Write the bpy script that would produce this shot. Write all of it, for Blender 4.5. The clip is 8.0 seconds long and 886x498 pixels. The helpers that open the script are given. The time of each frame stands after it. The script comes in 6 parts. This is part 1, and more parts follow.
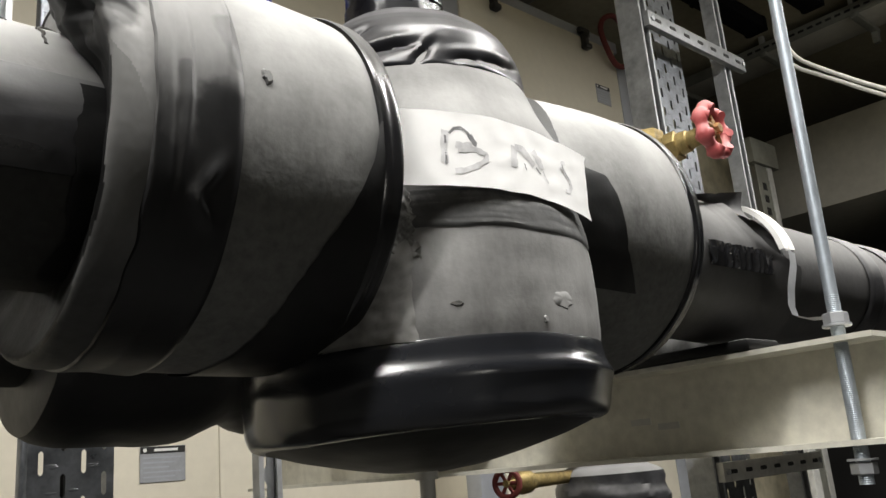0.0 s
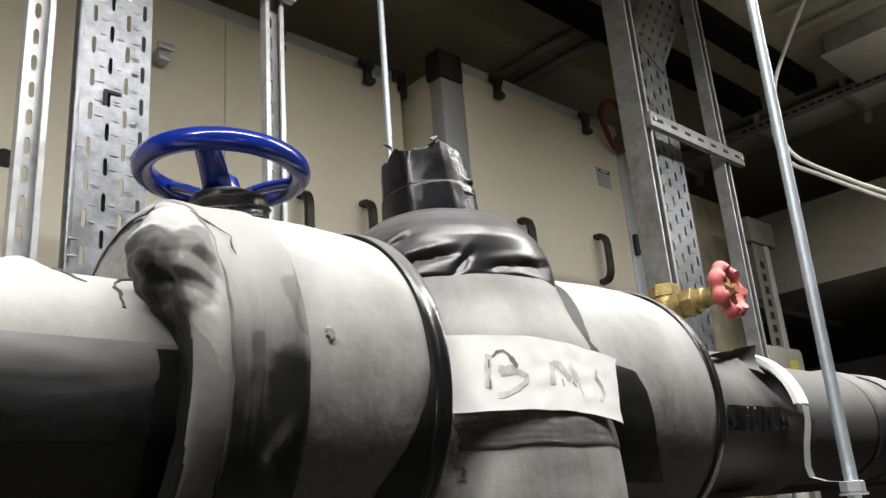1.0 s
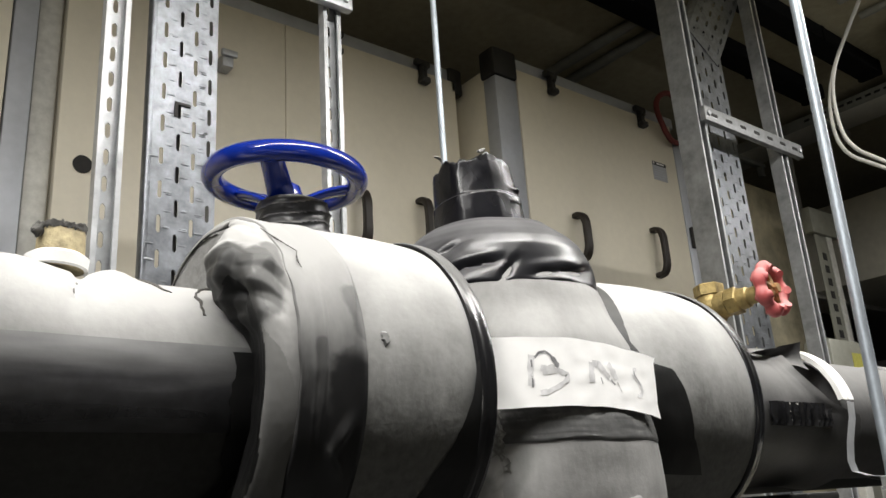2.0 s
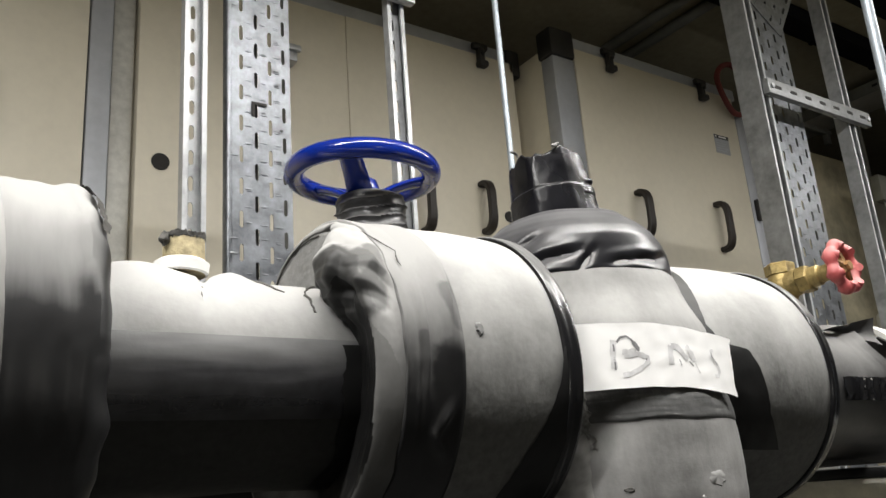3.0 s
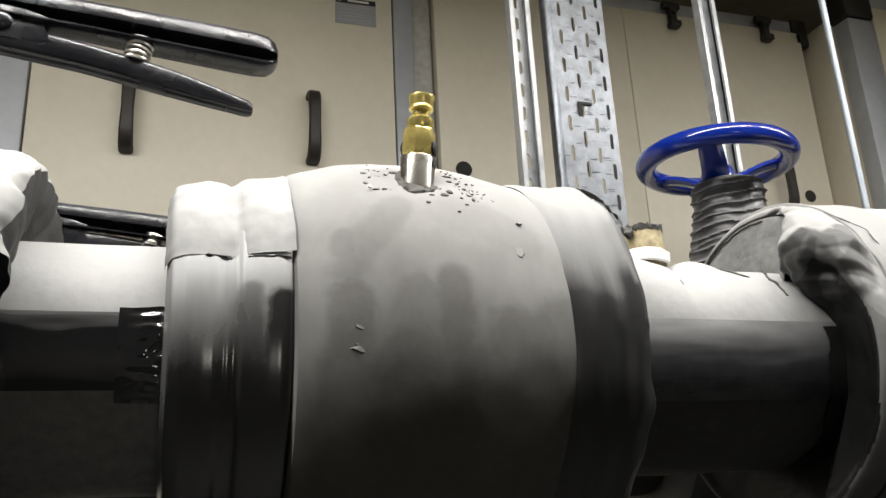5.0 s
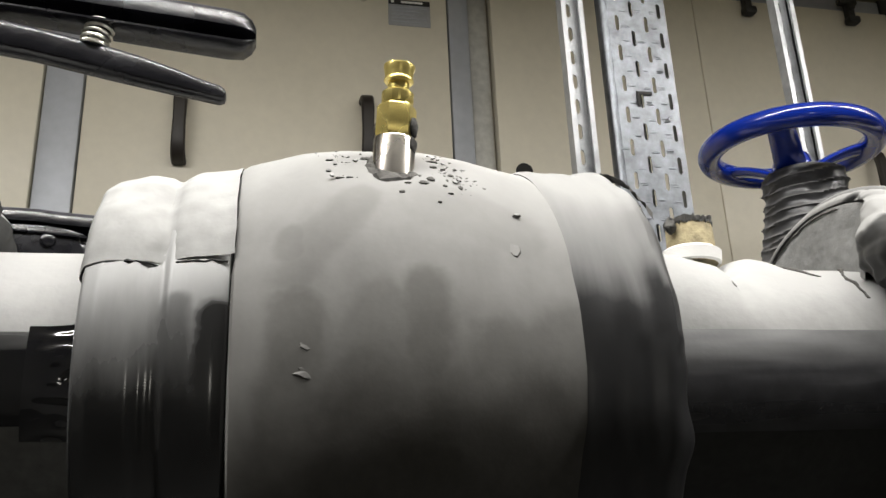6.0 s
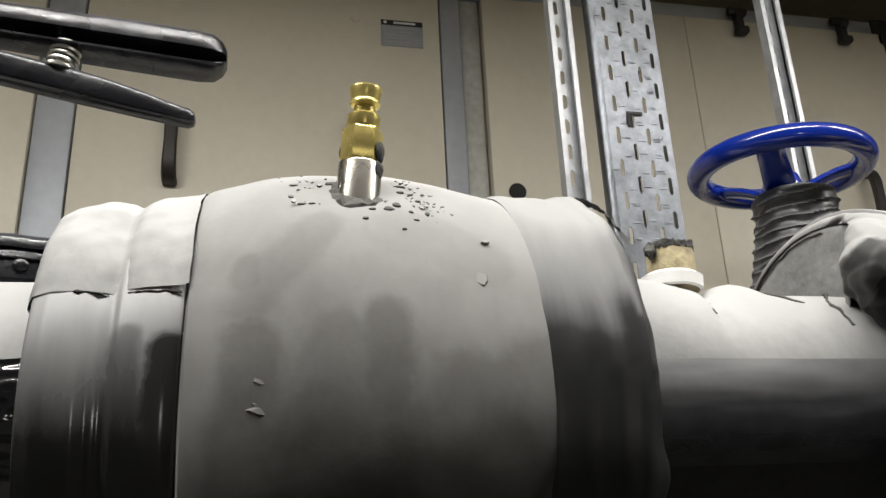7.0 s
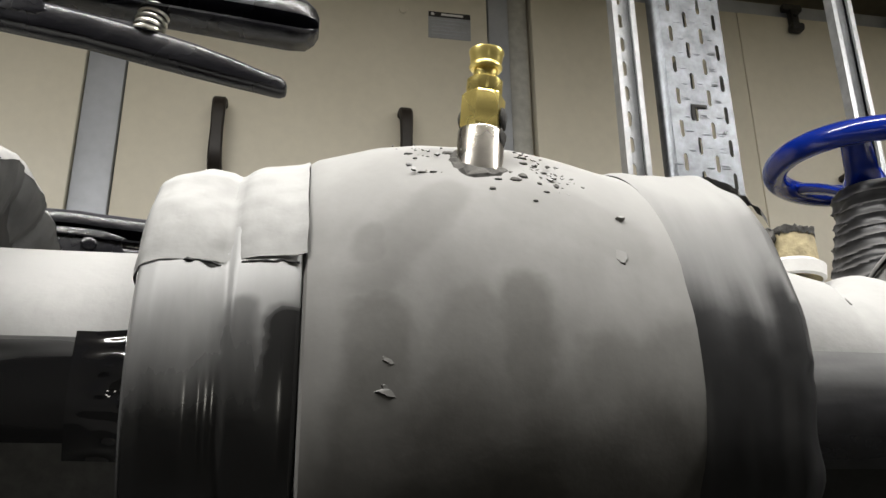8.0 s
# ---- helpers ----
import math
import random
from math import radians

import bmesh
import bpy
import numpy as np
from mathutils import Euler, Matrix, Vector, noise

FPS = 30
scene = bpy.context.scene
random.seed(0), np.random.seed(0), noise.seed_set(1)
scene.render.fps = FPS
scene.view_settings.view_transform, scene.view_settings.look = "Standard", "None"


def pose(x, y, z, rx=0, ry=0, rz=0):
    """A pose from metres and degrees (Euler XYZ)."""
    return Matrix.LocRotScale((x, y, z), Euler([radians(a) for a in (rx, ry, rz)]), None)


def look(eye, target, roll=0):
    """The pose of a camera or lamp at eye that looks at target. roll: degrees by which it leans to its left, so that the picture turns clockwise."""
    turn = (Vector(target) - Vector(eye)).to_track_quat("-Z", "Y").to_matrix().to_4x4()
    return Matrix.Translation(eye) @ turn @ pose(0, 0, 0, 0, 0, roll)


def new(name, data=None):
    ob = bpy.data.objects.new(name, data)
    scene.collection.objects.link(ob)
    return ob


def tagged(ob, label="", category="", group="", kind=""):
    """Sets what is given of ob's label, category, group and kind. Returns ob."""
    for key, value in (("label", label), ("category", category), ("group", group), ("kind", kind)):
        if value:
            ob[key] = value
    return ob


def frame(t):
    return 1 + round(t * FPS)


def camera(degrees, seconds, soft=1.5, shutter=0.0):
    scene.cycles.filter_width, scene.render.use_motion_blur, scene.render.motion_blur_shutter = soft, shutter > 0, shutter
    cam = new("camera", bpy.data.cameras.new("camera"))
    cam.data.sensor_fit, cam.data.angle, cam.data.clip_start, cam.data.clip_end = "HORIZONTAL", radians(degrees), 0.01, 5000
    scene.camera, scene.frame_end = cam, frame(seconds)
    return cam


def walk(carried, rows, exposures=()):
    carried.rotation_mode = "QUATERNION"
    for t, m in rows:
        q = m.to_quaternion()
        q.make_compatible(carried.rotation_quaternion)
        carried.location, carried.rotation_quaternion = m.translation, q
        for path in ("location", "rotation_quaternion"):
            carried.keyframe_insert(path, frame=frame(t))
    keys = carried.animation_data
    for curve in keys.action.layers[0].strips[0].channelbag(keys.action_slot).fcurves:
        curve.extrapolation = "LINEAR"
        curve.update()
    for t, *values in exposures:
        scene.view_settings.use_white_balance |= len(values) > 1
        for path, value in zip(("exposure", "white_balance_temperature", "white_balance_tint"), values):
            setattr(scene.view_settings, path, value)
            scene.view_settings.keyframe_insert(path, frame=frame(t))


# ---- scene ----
cam = camera(56.3, 8.0)
METRES, EYE, TILT, LEAN, TURN = 0.72, 1.0, 0.0, 0.0, -43.1
ROWS = [
    (0.0, 0.0000, 0.0000, 0.0000, 1.28, 14.78, 4.88),
    (0.2, -0.0121, 0.0025, 0.0247, 1.01, 15.65, 4.61),
    (0.5, -0.0194, -0.0065, 0.1359, 0.24, 17.03, 4.26),
    (0.7, -0.0247, -0.0293, 0.1736, 0.05, 17.76, 4.43),
    (1.0, -0.0390, -0.0917, 0.1672, 0.68, 18.24, 4.46),
    (1.2, -0.0371, -0.1171, 0.1593, 1.74, 18.49, 4.09),
    (2.3, -0.0328, -0.1951, 0.1611, 5.85, 17.53, 3.73),
    (2.5, -0.0451, -0.2129, 0.1608, 6.81, 17.25, 3.67),
    (3.0, -0.0499, -0.2475, 0.1618, 9.00, 16.78, 4.24),
    (3.2, -0.0549, -0.2713, 0.1654, 9.83, 16.78, 4.69),
    (3.5, -0.0752, -0.2870, 0.1625, 11.10, 16.96, 5.05),
    (3.7, -0.0937, -0.2880, 0.1634, 11.93, 17.03, 4.91),
    (4.0, -0.1414, -0.3046, 0.1575, 13.21, 17.10, 4.43),
    (4.2, -0.1757, -0.3143, 0.1592, 15.13, 17.12, 3.96),
    (4.5, -0.2237, -0.3387, 0.1571, 18.98, 17.19, 3.06),
    (4.7, -0.2463, -0.3548, 0.1593, 21.97, 17.31, 3.12),
    (5.0, -0.2796, -0.3646, 0.1573, 25.80, 17.58, 2.80),
    (5.2, -0.2953, -0.3541, 0.1575, 28.20, 17.77, 2.86),
    (6.3, -0.2566, -0.1758, 0.2026, 31.58, 18.78, 2.33),
    (6.5, -0.2485, -0.1813, 0.2063, 31.54, 19.10, 2.54),
    (7.0, -0.2601, -0.1793, 0.2014, 31.41, 19.74, 2.48),
    (7.2, -0.2833, -0.1828, 0.2054, 31.48, 19.85, 2.62),
    (7.5, -0.3251, -0.2102, 0.1997, 31.25, 19.79, 1.64),
    (7.7, -0.3440, -0.2050, 0.2009, 31.71, 19.77, 1.13),
    (8.0, -0.3447, -0.1731, 0.2032, 32.73, 19.74, 0.69),
]
walk(cam, [(t, pose(0, 0, EYE, TILT, LEAN, TURN) @ pose(METRES * x, METRES * y, METRES * z, 90 + pitch, roll, yaw)) for t, x, y, z, yaw, pitch, roll in ROWS], [(0.0, 0.05), (2.5, 0.05), (4.0, 0.0), (5.0, 0.06), (6.5, -0.21), (8.0, -0.22)])

# ---- world, lamps, exposure ----
world = bpy.data.worlds.new("plant_room_world")
scene.world = world
world.use_nodes = True
world.node_tree.nodes["Background"].inputs[0].default_value = (0.6, 0.62, 0.65, 1)
world.node_tree.nodes["Background"].inputs[1].default_value = 0.003
scene.view_settings.exposure = 0.0


def tube_lamp(name, at, target, size_x, size_y, watts, colour):
    lamp = bpy.data.lights.new(name, "AREA")
    lamp.shape, lamp.size, lamp.size_y, lamp.energy, lamp.color = "RECTANGLE", size_x, size_y, watts, colour
    ob = new(name, lamp)
    ob.matrix_world = look(at, target)
    return ob


LAMP_Y = -0.15
for lamp_x, watts in ((-1.5, 66), (0.2, 51), (2.1, 60), (3.9, 28)):
    tube_lamp("ceiling_tube_lamp", (lamp_x, LAMP_Y, 2.72), (lamp_x, LAMP_Y + 0.1, 0), 1.6, 0.12, watts, (1.0, 0.98, 0.95))
    tube_lamp("ceiling_tube_lamp", (lamp_x, LAMP_Y, 2.76), (lamp_x, LAMP_Y, 3.4), 1.6, 0.05, 12 if lamp_x < 3 else 7, (1.0, 0.98, 0.95))
tube_lamp("doorway_light", (-0.05, -3.06, 0.75), (-0.05, 0, 0.85), 0.3, 0.5, 4.5, (1.0, 0.96, 0.86))


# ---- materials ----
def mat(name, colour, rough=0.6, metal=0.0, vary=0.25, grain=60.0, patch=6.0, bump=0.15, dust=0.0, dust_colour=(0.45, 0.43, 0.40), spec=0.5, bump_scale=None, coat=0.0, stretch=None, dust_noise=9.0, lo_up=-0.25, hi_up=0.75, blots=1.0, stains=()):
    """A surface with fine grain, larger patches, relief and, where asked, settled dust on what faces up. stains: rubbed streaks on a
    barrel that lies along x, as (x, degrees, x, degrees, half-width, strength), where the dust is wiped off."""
    m = bpy.data.materials.new(name)
    m.use_nodes = True
    nt = m.node_tree
    n, l = nt.nodes, nt.links
    p = n["Principled BSDF"]
    p.inputs["Roughness"].default_value, p.inputs["Metallic"].default_value = rough, metal
    p.inputs["Specular IOR Level"].default_value = spec
    p.inputs["Coat Weight"].default_value = coat
    co = n.new("ShaderNodeTexCoord")
    src = co.outputs["Object"]
    if stretch:
        mp = n.new("ShaderNodeMapping")
        mp.inputs["Scale"].default_value = stretch
        l.new(src, mp.inputs[0])
        src = mp.outputs[0]

    def tex(scale, detail=4.0, rgh=0.6, plain=False):
        t = n.new("ShaderNodeTexNoise")
        t.inputs["Scale"].default_value, t.inputs["Detail"].default_value, t.inputs["Roughness"].default_value = scale, detail, rgh
        l.new(co.outputs["Object"] if plain else src, t.inputs["Vector"])
        return t.outputs["Fac"]

    def math_node(op, a, b):
        k = n.new("ShaderNodeMath")
        k.operation = op
        for i, v in enumerate((a, b)):
            if hasattr(v, "links"):
                l.new(v, k.inputs[i])
            else:
                k.inputs[i].default_value = v
        return k.outputs[0]

    fine, broad = tex(grain, plain=True), tex(patch, 3.0)
    both = math_node("ADD", math_node("MULTIPLY", fine, 0.45), math_node("MULTIPLY", broad, 0.55))
    r = n.new("ShaderNodeValToRGB")
    lo, hi = 1 - vary, 1 + vary
    r.color_ramp.elements[0].position, r.color_ramp.elements[1].position = 0.32, 0.68
    r.color_ramp.elements[0].color = (*[min(1, c * lo) for c in colour], 1)
    r.color_ramp.elements[1].color = (*[min(1, c * hi) for c in colour], 1)
    l.new(both, r.inputs[0])
    out = r.outputs[0]
    rr = math_node("ADD", math_node("MULTIPLY", math_node("SUBTRACT", broad, 0.5), 0.35), rough)
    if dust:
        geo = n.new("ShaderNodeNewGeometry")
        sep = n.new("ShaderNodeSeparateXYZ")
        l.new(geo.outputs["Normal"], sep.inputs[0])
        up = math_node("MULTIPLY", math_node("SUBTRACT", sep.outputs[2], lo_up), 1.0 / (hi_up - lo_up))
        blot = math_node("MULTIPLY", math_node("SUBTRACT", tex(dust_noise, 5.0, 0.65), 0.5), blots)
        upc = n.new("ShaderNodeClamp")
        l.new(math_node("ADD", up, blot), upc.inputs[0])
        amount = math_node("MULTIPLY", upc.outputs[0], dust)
        if stains:
            place = n.new("ShaderNodeSeparateXYZ")
            l.new(co.outputs["Object"], place.inputs[0])
            turn = math_node("MULTIPLY", math_node("ARCTAN2", place.outputs[2], math_node("MULTIPLY", place.outputs[1], -1.0)), 0.147)
            wobble = math_node("MULTIPLY", math_node("SUBTRACT", tex(38.0, 3.0, plain=True), 0.5), 1.5)
            rubbed = None
            for xa, ga, xb, gb, wide, strength in stains:
                sa, sb = radians(ga) * 0.147, radians(gb) * 0.147
                run = (xb - xa) ** 2 + (sb - sa) ** 2
                q = n.new("ShaderNodeClamp")
                along_x = math_node("MULTIPLY", math_node("SUBTRACT", place.outputs[0], xa), (xb - xa) / run)
                along_s = math_node("MULTIPLY", math_node("SUBTRACT", turn, sa), (sb - sa) / run)
                l.new(math_node("ADD", along_x, along_s), q.inputs[0])
                off_x = math_node("SUBTRACT", math_node("SUBTRACT", place.outputs[0], xa), math_node("MULTIPLY", q.outputs[0], xb - xa))
                off_s = math_node("SUBTRACT", math_node("SUBTRACT", turn, sa), math_node("MULTIPLY", q.outputs[0], sb - sa))
                far_off = math_node("SQRT", math_node("ADD", math_node("MULTIPLY", off_x, off_x), math_node("MULTIPLY", off_s, off_s)), 0.0)
                ramp_n = n.new("ShaderNodeMapRange")
                ramp_n.interpolation_type = "SMOOTHSTEP"
                l.new(math_node("ADD", math_node("MULTIPLY", far_off, 1.0 / wide), wobble), ramp_n.inputs[0])
                ramp_n.inputs[1].default_value, ramp_n.inputs[2].default_value = 0.6, 1.25
                ramp_n.inputs[3].default_value, ramp_n.inputs[4].default_value = strength, 0.0
                rubbed = math_node("MAXIMUM", rubbed, ramp_n.outputs[0]) if rubbed else ramp_n.outputs[0]
            amount = math_node("MULTIPLY", amount, math_node("SUBTRACT", 1.0, rubbed))
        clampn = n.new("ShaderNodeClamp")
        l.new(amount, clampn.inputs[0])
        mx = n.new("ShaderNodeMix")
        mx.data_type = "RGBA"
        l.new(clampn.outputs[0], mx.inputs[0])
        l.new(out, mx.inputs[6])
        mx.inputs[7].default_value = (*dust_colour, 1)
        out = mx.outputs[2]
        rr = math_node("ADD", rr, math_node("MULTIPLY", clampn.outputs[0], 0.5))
    l.new(out, p.inputs["Base Color"])
    cl = n.new("ShaderNodeClamp")
    cl.inputs[1].default_value, cl.inputs[2].default_value = 0.04, 1.0
    l.new(rr, cl.inputs[0])
    l.new(cl.outputs[0], p.inputs["Roughness"])
    if bump:
        b = n.new("ShaderNodeBump")
        b.inputs["Strength"].default_value, b.inputs["Distance"].default_value = bump, 0.004
        l.new(tex(bump_scale or grain, 6.0, plain=True), b.inputs["Height"])
        l.new(b.outputs[0], p.inputs["Normal"])
    return m


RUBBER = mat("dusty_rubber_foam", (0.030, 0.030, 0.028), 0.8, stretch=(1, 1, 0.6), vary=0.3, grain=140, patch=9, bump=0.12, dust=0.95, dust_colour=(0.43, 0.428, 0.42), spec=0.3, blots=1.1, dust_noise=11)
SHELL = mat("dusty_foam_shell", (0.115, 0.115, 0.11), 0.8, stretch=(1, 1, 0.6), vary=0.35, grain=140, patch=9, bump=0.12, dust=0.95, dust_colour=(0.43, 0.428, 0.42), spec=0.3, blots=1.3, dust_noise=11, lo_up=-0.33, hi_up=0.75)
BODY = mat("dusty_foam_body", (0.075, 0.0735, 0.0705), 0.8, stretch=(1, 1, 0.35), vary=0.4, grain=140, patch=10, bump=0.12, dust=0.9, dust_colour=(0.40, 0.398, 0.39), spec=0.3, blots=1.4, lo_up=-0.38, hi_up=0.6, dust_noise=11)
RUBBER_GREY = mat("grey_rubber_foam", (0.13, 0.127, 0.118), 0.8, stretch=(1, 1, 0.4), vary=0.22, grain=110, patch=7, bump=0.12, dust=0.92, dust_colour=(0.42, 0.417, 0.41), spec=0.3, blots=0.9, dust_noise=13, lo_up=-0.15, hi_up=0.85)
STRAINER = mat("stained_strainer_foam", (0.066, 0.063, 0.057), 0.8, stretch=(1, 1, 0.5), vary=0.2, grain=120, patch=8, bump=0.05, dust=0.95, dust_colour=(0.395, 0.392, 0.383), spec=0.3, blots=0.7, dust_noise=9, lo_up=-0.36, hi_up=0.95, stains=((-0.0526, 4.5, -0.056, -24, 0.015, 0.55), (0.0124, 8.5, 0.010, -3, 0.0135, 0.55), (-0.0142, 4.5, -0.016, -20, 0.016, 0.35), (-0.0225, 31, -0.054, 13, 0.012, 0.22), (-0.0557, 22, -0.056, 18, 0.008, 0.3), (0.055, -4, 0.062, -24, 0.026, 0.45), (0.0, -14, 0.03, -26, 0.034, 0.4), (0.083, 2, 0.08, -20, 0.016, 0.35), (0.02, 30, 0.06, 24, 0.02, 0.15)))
TAPE = mat("black_foam_tape", (0.026, 0.026, 0.028), 0.36, spec=0.5, vary=0.4, grain=80, patch=10, bump=0.22, dust=0.6, dust_colour=(0.36, 0.36, 0.355), dust_noise=14, lo_up=0.08, hi_up=0.9, stretch=(0.3, 1, 1), bump_scale=30)
NEARTAPE = mat("dusted_glossy_seam_tape", (0.007, 0.007, 0.0075), 0.16, spec=0.6, vary=0.3, grain=60, patch=14, bump=0.05, dust=0.5, dust_colour=(0.26, 0.26, 0.255), dust_noise=16, lo_up=0.12, hi_up=0.30, blots=0.3, stretch=(0.25, 1, 1), bump_scale=20)
# The dust streaks here also paint the lamps' grey sheen on glossy tape.
STRIPM = mat("sheen_streaked_seam_tape", (0.022, 0.022, 0.024), 0.32, spec=0.6, vary=0.6, grain=80, patch=26, bump=0.12, dust=0.52, dust_colour=(0.30, 0.30, 0.297), dust_noise=30, lo_up=-0.12, hi_up=0.5, blots=1.1, stretch=(0.1, 1, 1), bump_scale=26)
VINYL = mat("glossy_black_tape", (0.009, 0.009, 0.010), 0.22, spec=0.5, vary=0.3, grain=40, patch=12, bump=0.08, dust=0.55, dust_colour=(0.36, 0.36, 0.355), lo_up=0.3, hi_up=0.9, blots=0.4)
COLLAR = mat("dusted_glossy_tape", (0.010, 0.010, 0.010), 0.2, spec=0.8, vary=0.3, grain=40, patch=12, bump=0.03, dust=0.8, dust_colour=(0.38, 0.38, 0.375), lo_up=-0.2, hi_up=0.38, blots=0.5, dust_noise=40, stretch=(1, 0.6, 0.25), stains=((-0.088, 6, -0.090, -14, 0.011, 0.95), (-0.108, 9, -0.108, -10, 0.008, 0.5)))
CUFF = mat("dusted_tape_cuff", (0.012, 0.012, 0.0125), 0.4, spec=0.4, vary=0.4, grain=60, patch=12, bump=0.06, dust=0.9, dust_colour=(0.37, 0.368, 0.36), lo_up=0.17, hi_up=0.72, blots=0.6, dust_noise=14, stretch=(1.6, 0.5, 0.18))
SLEEVE = mat("dark_rubber_sleeve", (0.035, 0.034, 0.034), 0.6, vary=0.3, grain=90, patch=9, bump=0.12, dust=0.5, dust_colour=(0.34, 0.335, 0.325), lo_up=0.0, hi_up=1.0)
SHOULDER = mat("creased_satin_wrap", (0.010, 0.010, 0.0125), 0.31, spec=0.55, vary=0.5, grain=60, patch=9, bump=0.1, bump_scale=34, dust=0.5, dust_colour=(0.30, 0.298, 0.306), lo_up=0.3, hi_up=1.15, blots=1.5, dust_noise=11)
CAPTAPE = mat("taped_cap_wrap", (0.006, 0.006, 0.008), 0.27, spec=0.3, vary=0.5, grain=60, patch=9, bump=0.22, bump_scale=30, dust=0.25, dust_colour=(0.2, 0.198, 0.202), lo_up=0.4, hi_up=0.95, blots=1.2, dust_noise=24)
GLOSS = mat("glossy_blue_black_tape", (0.012, 0.0128, 0.0152), 0.2, spec=0.55, vary=0.3, grain=40, patch=12, bump=0.05)
CRINKLE = mat("crinkled_gloss_tape", (0.008, 0.008, 0.009), 0.12, spec=0.9, vary=0.3, grain=40, patch=12, bump=0.05)
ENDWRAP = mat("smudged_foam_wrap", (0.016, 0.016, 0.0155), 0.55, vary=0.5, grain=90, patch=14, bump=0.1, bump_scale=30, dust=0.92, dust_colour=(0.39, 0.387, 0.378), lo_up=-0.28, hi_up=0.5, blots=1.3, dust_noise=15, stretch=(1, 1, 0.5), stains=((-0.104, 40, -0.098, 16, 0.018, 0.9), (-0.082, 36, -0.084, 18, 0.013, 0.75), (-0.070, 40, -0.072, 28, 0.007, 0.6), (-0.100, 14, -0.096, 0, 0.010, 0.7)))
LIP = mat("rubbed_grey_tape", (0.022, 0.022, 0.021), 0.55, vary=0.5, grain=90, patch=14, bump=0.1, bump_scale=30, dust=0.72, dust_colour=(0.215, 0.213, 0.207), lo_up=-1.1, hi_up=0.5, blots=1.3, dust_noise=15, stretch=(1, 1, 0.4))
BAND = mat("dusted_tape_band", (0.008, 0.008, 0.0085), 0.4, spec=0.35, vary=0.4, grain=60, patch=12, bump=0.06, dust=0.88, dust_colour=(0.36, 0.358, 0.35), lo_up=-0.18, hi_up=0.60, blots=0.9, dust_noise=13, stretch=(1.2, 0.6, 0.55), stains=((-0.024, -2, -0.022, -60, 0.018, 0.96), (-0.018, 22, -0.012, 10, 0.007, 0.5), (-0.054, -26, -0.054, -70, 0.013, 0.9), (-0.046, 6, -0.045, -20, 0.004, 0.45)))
BLACKT = mat("matt_black_tape", (0.006, 0.006, 0.006), 0.5, spec=0.3, vary=0.4, grain=60, patch=12, bump=0.1, dust=0.3, dust_colour=(0.25, 0.248, 0.24), lo_up=0.3, hi_up=1.0)
SMUDGE = mat("smudged_grey_foam", (0.055, 0.055, 0.054), 0.7, vary=0.5, grain=90, patch=20, bump=0.12, dust=0.8, dust_colour=(0.36, 0.358, 0.35), lo_up=0.25, hi_up=1.05, blots=2.6, dust_noise=24)
LEATHER = mat("leathery_grey_foam", (0.24, 0.24, 0.235), 0.85, vary=0.2, grain=120, patch=30, bump=0.5, bump_scale=70)
WRAP = mat("crumpled_black_wrap", (0.03, 0.03, 0.032), 0.36, vary=0.5, grain=60, patch=9, bump=0.22, bump_scale=28, dust=0.6, dust_colour=(0.36, 0.355, 0.35), lo_up=0.1, hi_up=0.95)
CRUMB = mat("torn_foam", (0.06, 0.058, 0.054), 0.95, vary=0.6, grain=200, patch=60, bump=0.5, dust=0.1)
BLUE = mat("blue_enamel", (0.003, 0.020, 0.23), 0.16, vary=0.12, grain=90, patch=8, bump=0.04, coat=0.5)
BRASS = mat("polished_brass", (0.74, 0.60, 0.20), 0.3, 0.75, vary=0.2, grain=120, patch=30, bump=0.05)
BRASS_DULL = mat("cast_brass", (0.30, 0.225, 0.09), 0.5, 0.6, vary=0.5, grain=150, patch=60, bump=0.4, bump_scale=120)
NICKEL = mat("nickel_plate", (0.48, 0.45, 0.40), 0.28, 1.0, vary=0.2, grain=120, patch=30, bump=0.05)
RED = mat("red_enamel", (0.50, 0.10, 0.10), 0.45, vary=0.3, grain=120, patch=40, bump=0.1, dust=0.5, dust_colour=(0.60, 0.33, 0.31))
ZINC = mat("galvanised_steel", (0.40, 0.41, 0.425), 0.42, 0.5, vary=0.25, grain=45, patch=14, bump=0.1)
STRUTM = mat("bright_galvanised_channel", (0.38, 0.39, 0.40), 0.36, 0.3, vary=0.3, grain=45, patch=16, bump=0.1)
# Darker copy of STRUTM: the right riser's shade is in its colour.
ZINC_SHADE = mat("shaded_galvanised_channel", (0.25, 0.256, 0.26), 0.45, 0.4, vary=0.35, grain=45, patch=14, bump=0.1)
BEAMM = mat("weathered_galvanised_beam", (0.64, 0.62, 0.54), 0.6, 0.1, vary=0.22, grain=60, patch=7, bump=0.12, stretch=(1, 0.3, 1.6))
RODM = mat("blue_grey_plated_steel", (0.36, 0.40, 0.44), 0.5, 0.6, vary=0.15, grain=120, patch=20, bump=0.05)
ZINC_TRAY = mat("spangled_galvanised_sheet", (0.175, 0.185, 0.2), 0.36, 0.75, vary=0.4, grain=70, patch=26, bump=0.2, bump_scale=34)
ZINC_DULL = mat("dull_galvanised_steel", (0.52, 0.515, 0.48), 0.55, 0.25, vary=0.25, grain=40, patch=7, bump=0.08)
ALU = mat("aluminium_profile", (0.46, 0.48, 0.52), 0.5, 0.4, vary=0.1, grain=30, patch=4, bump=0.04)
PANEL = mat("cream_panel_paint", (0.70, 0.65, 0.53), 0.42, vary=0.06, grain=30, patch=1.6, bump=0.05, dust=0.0)
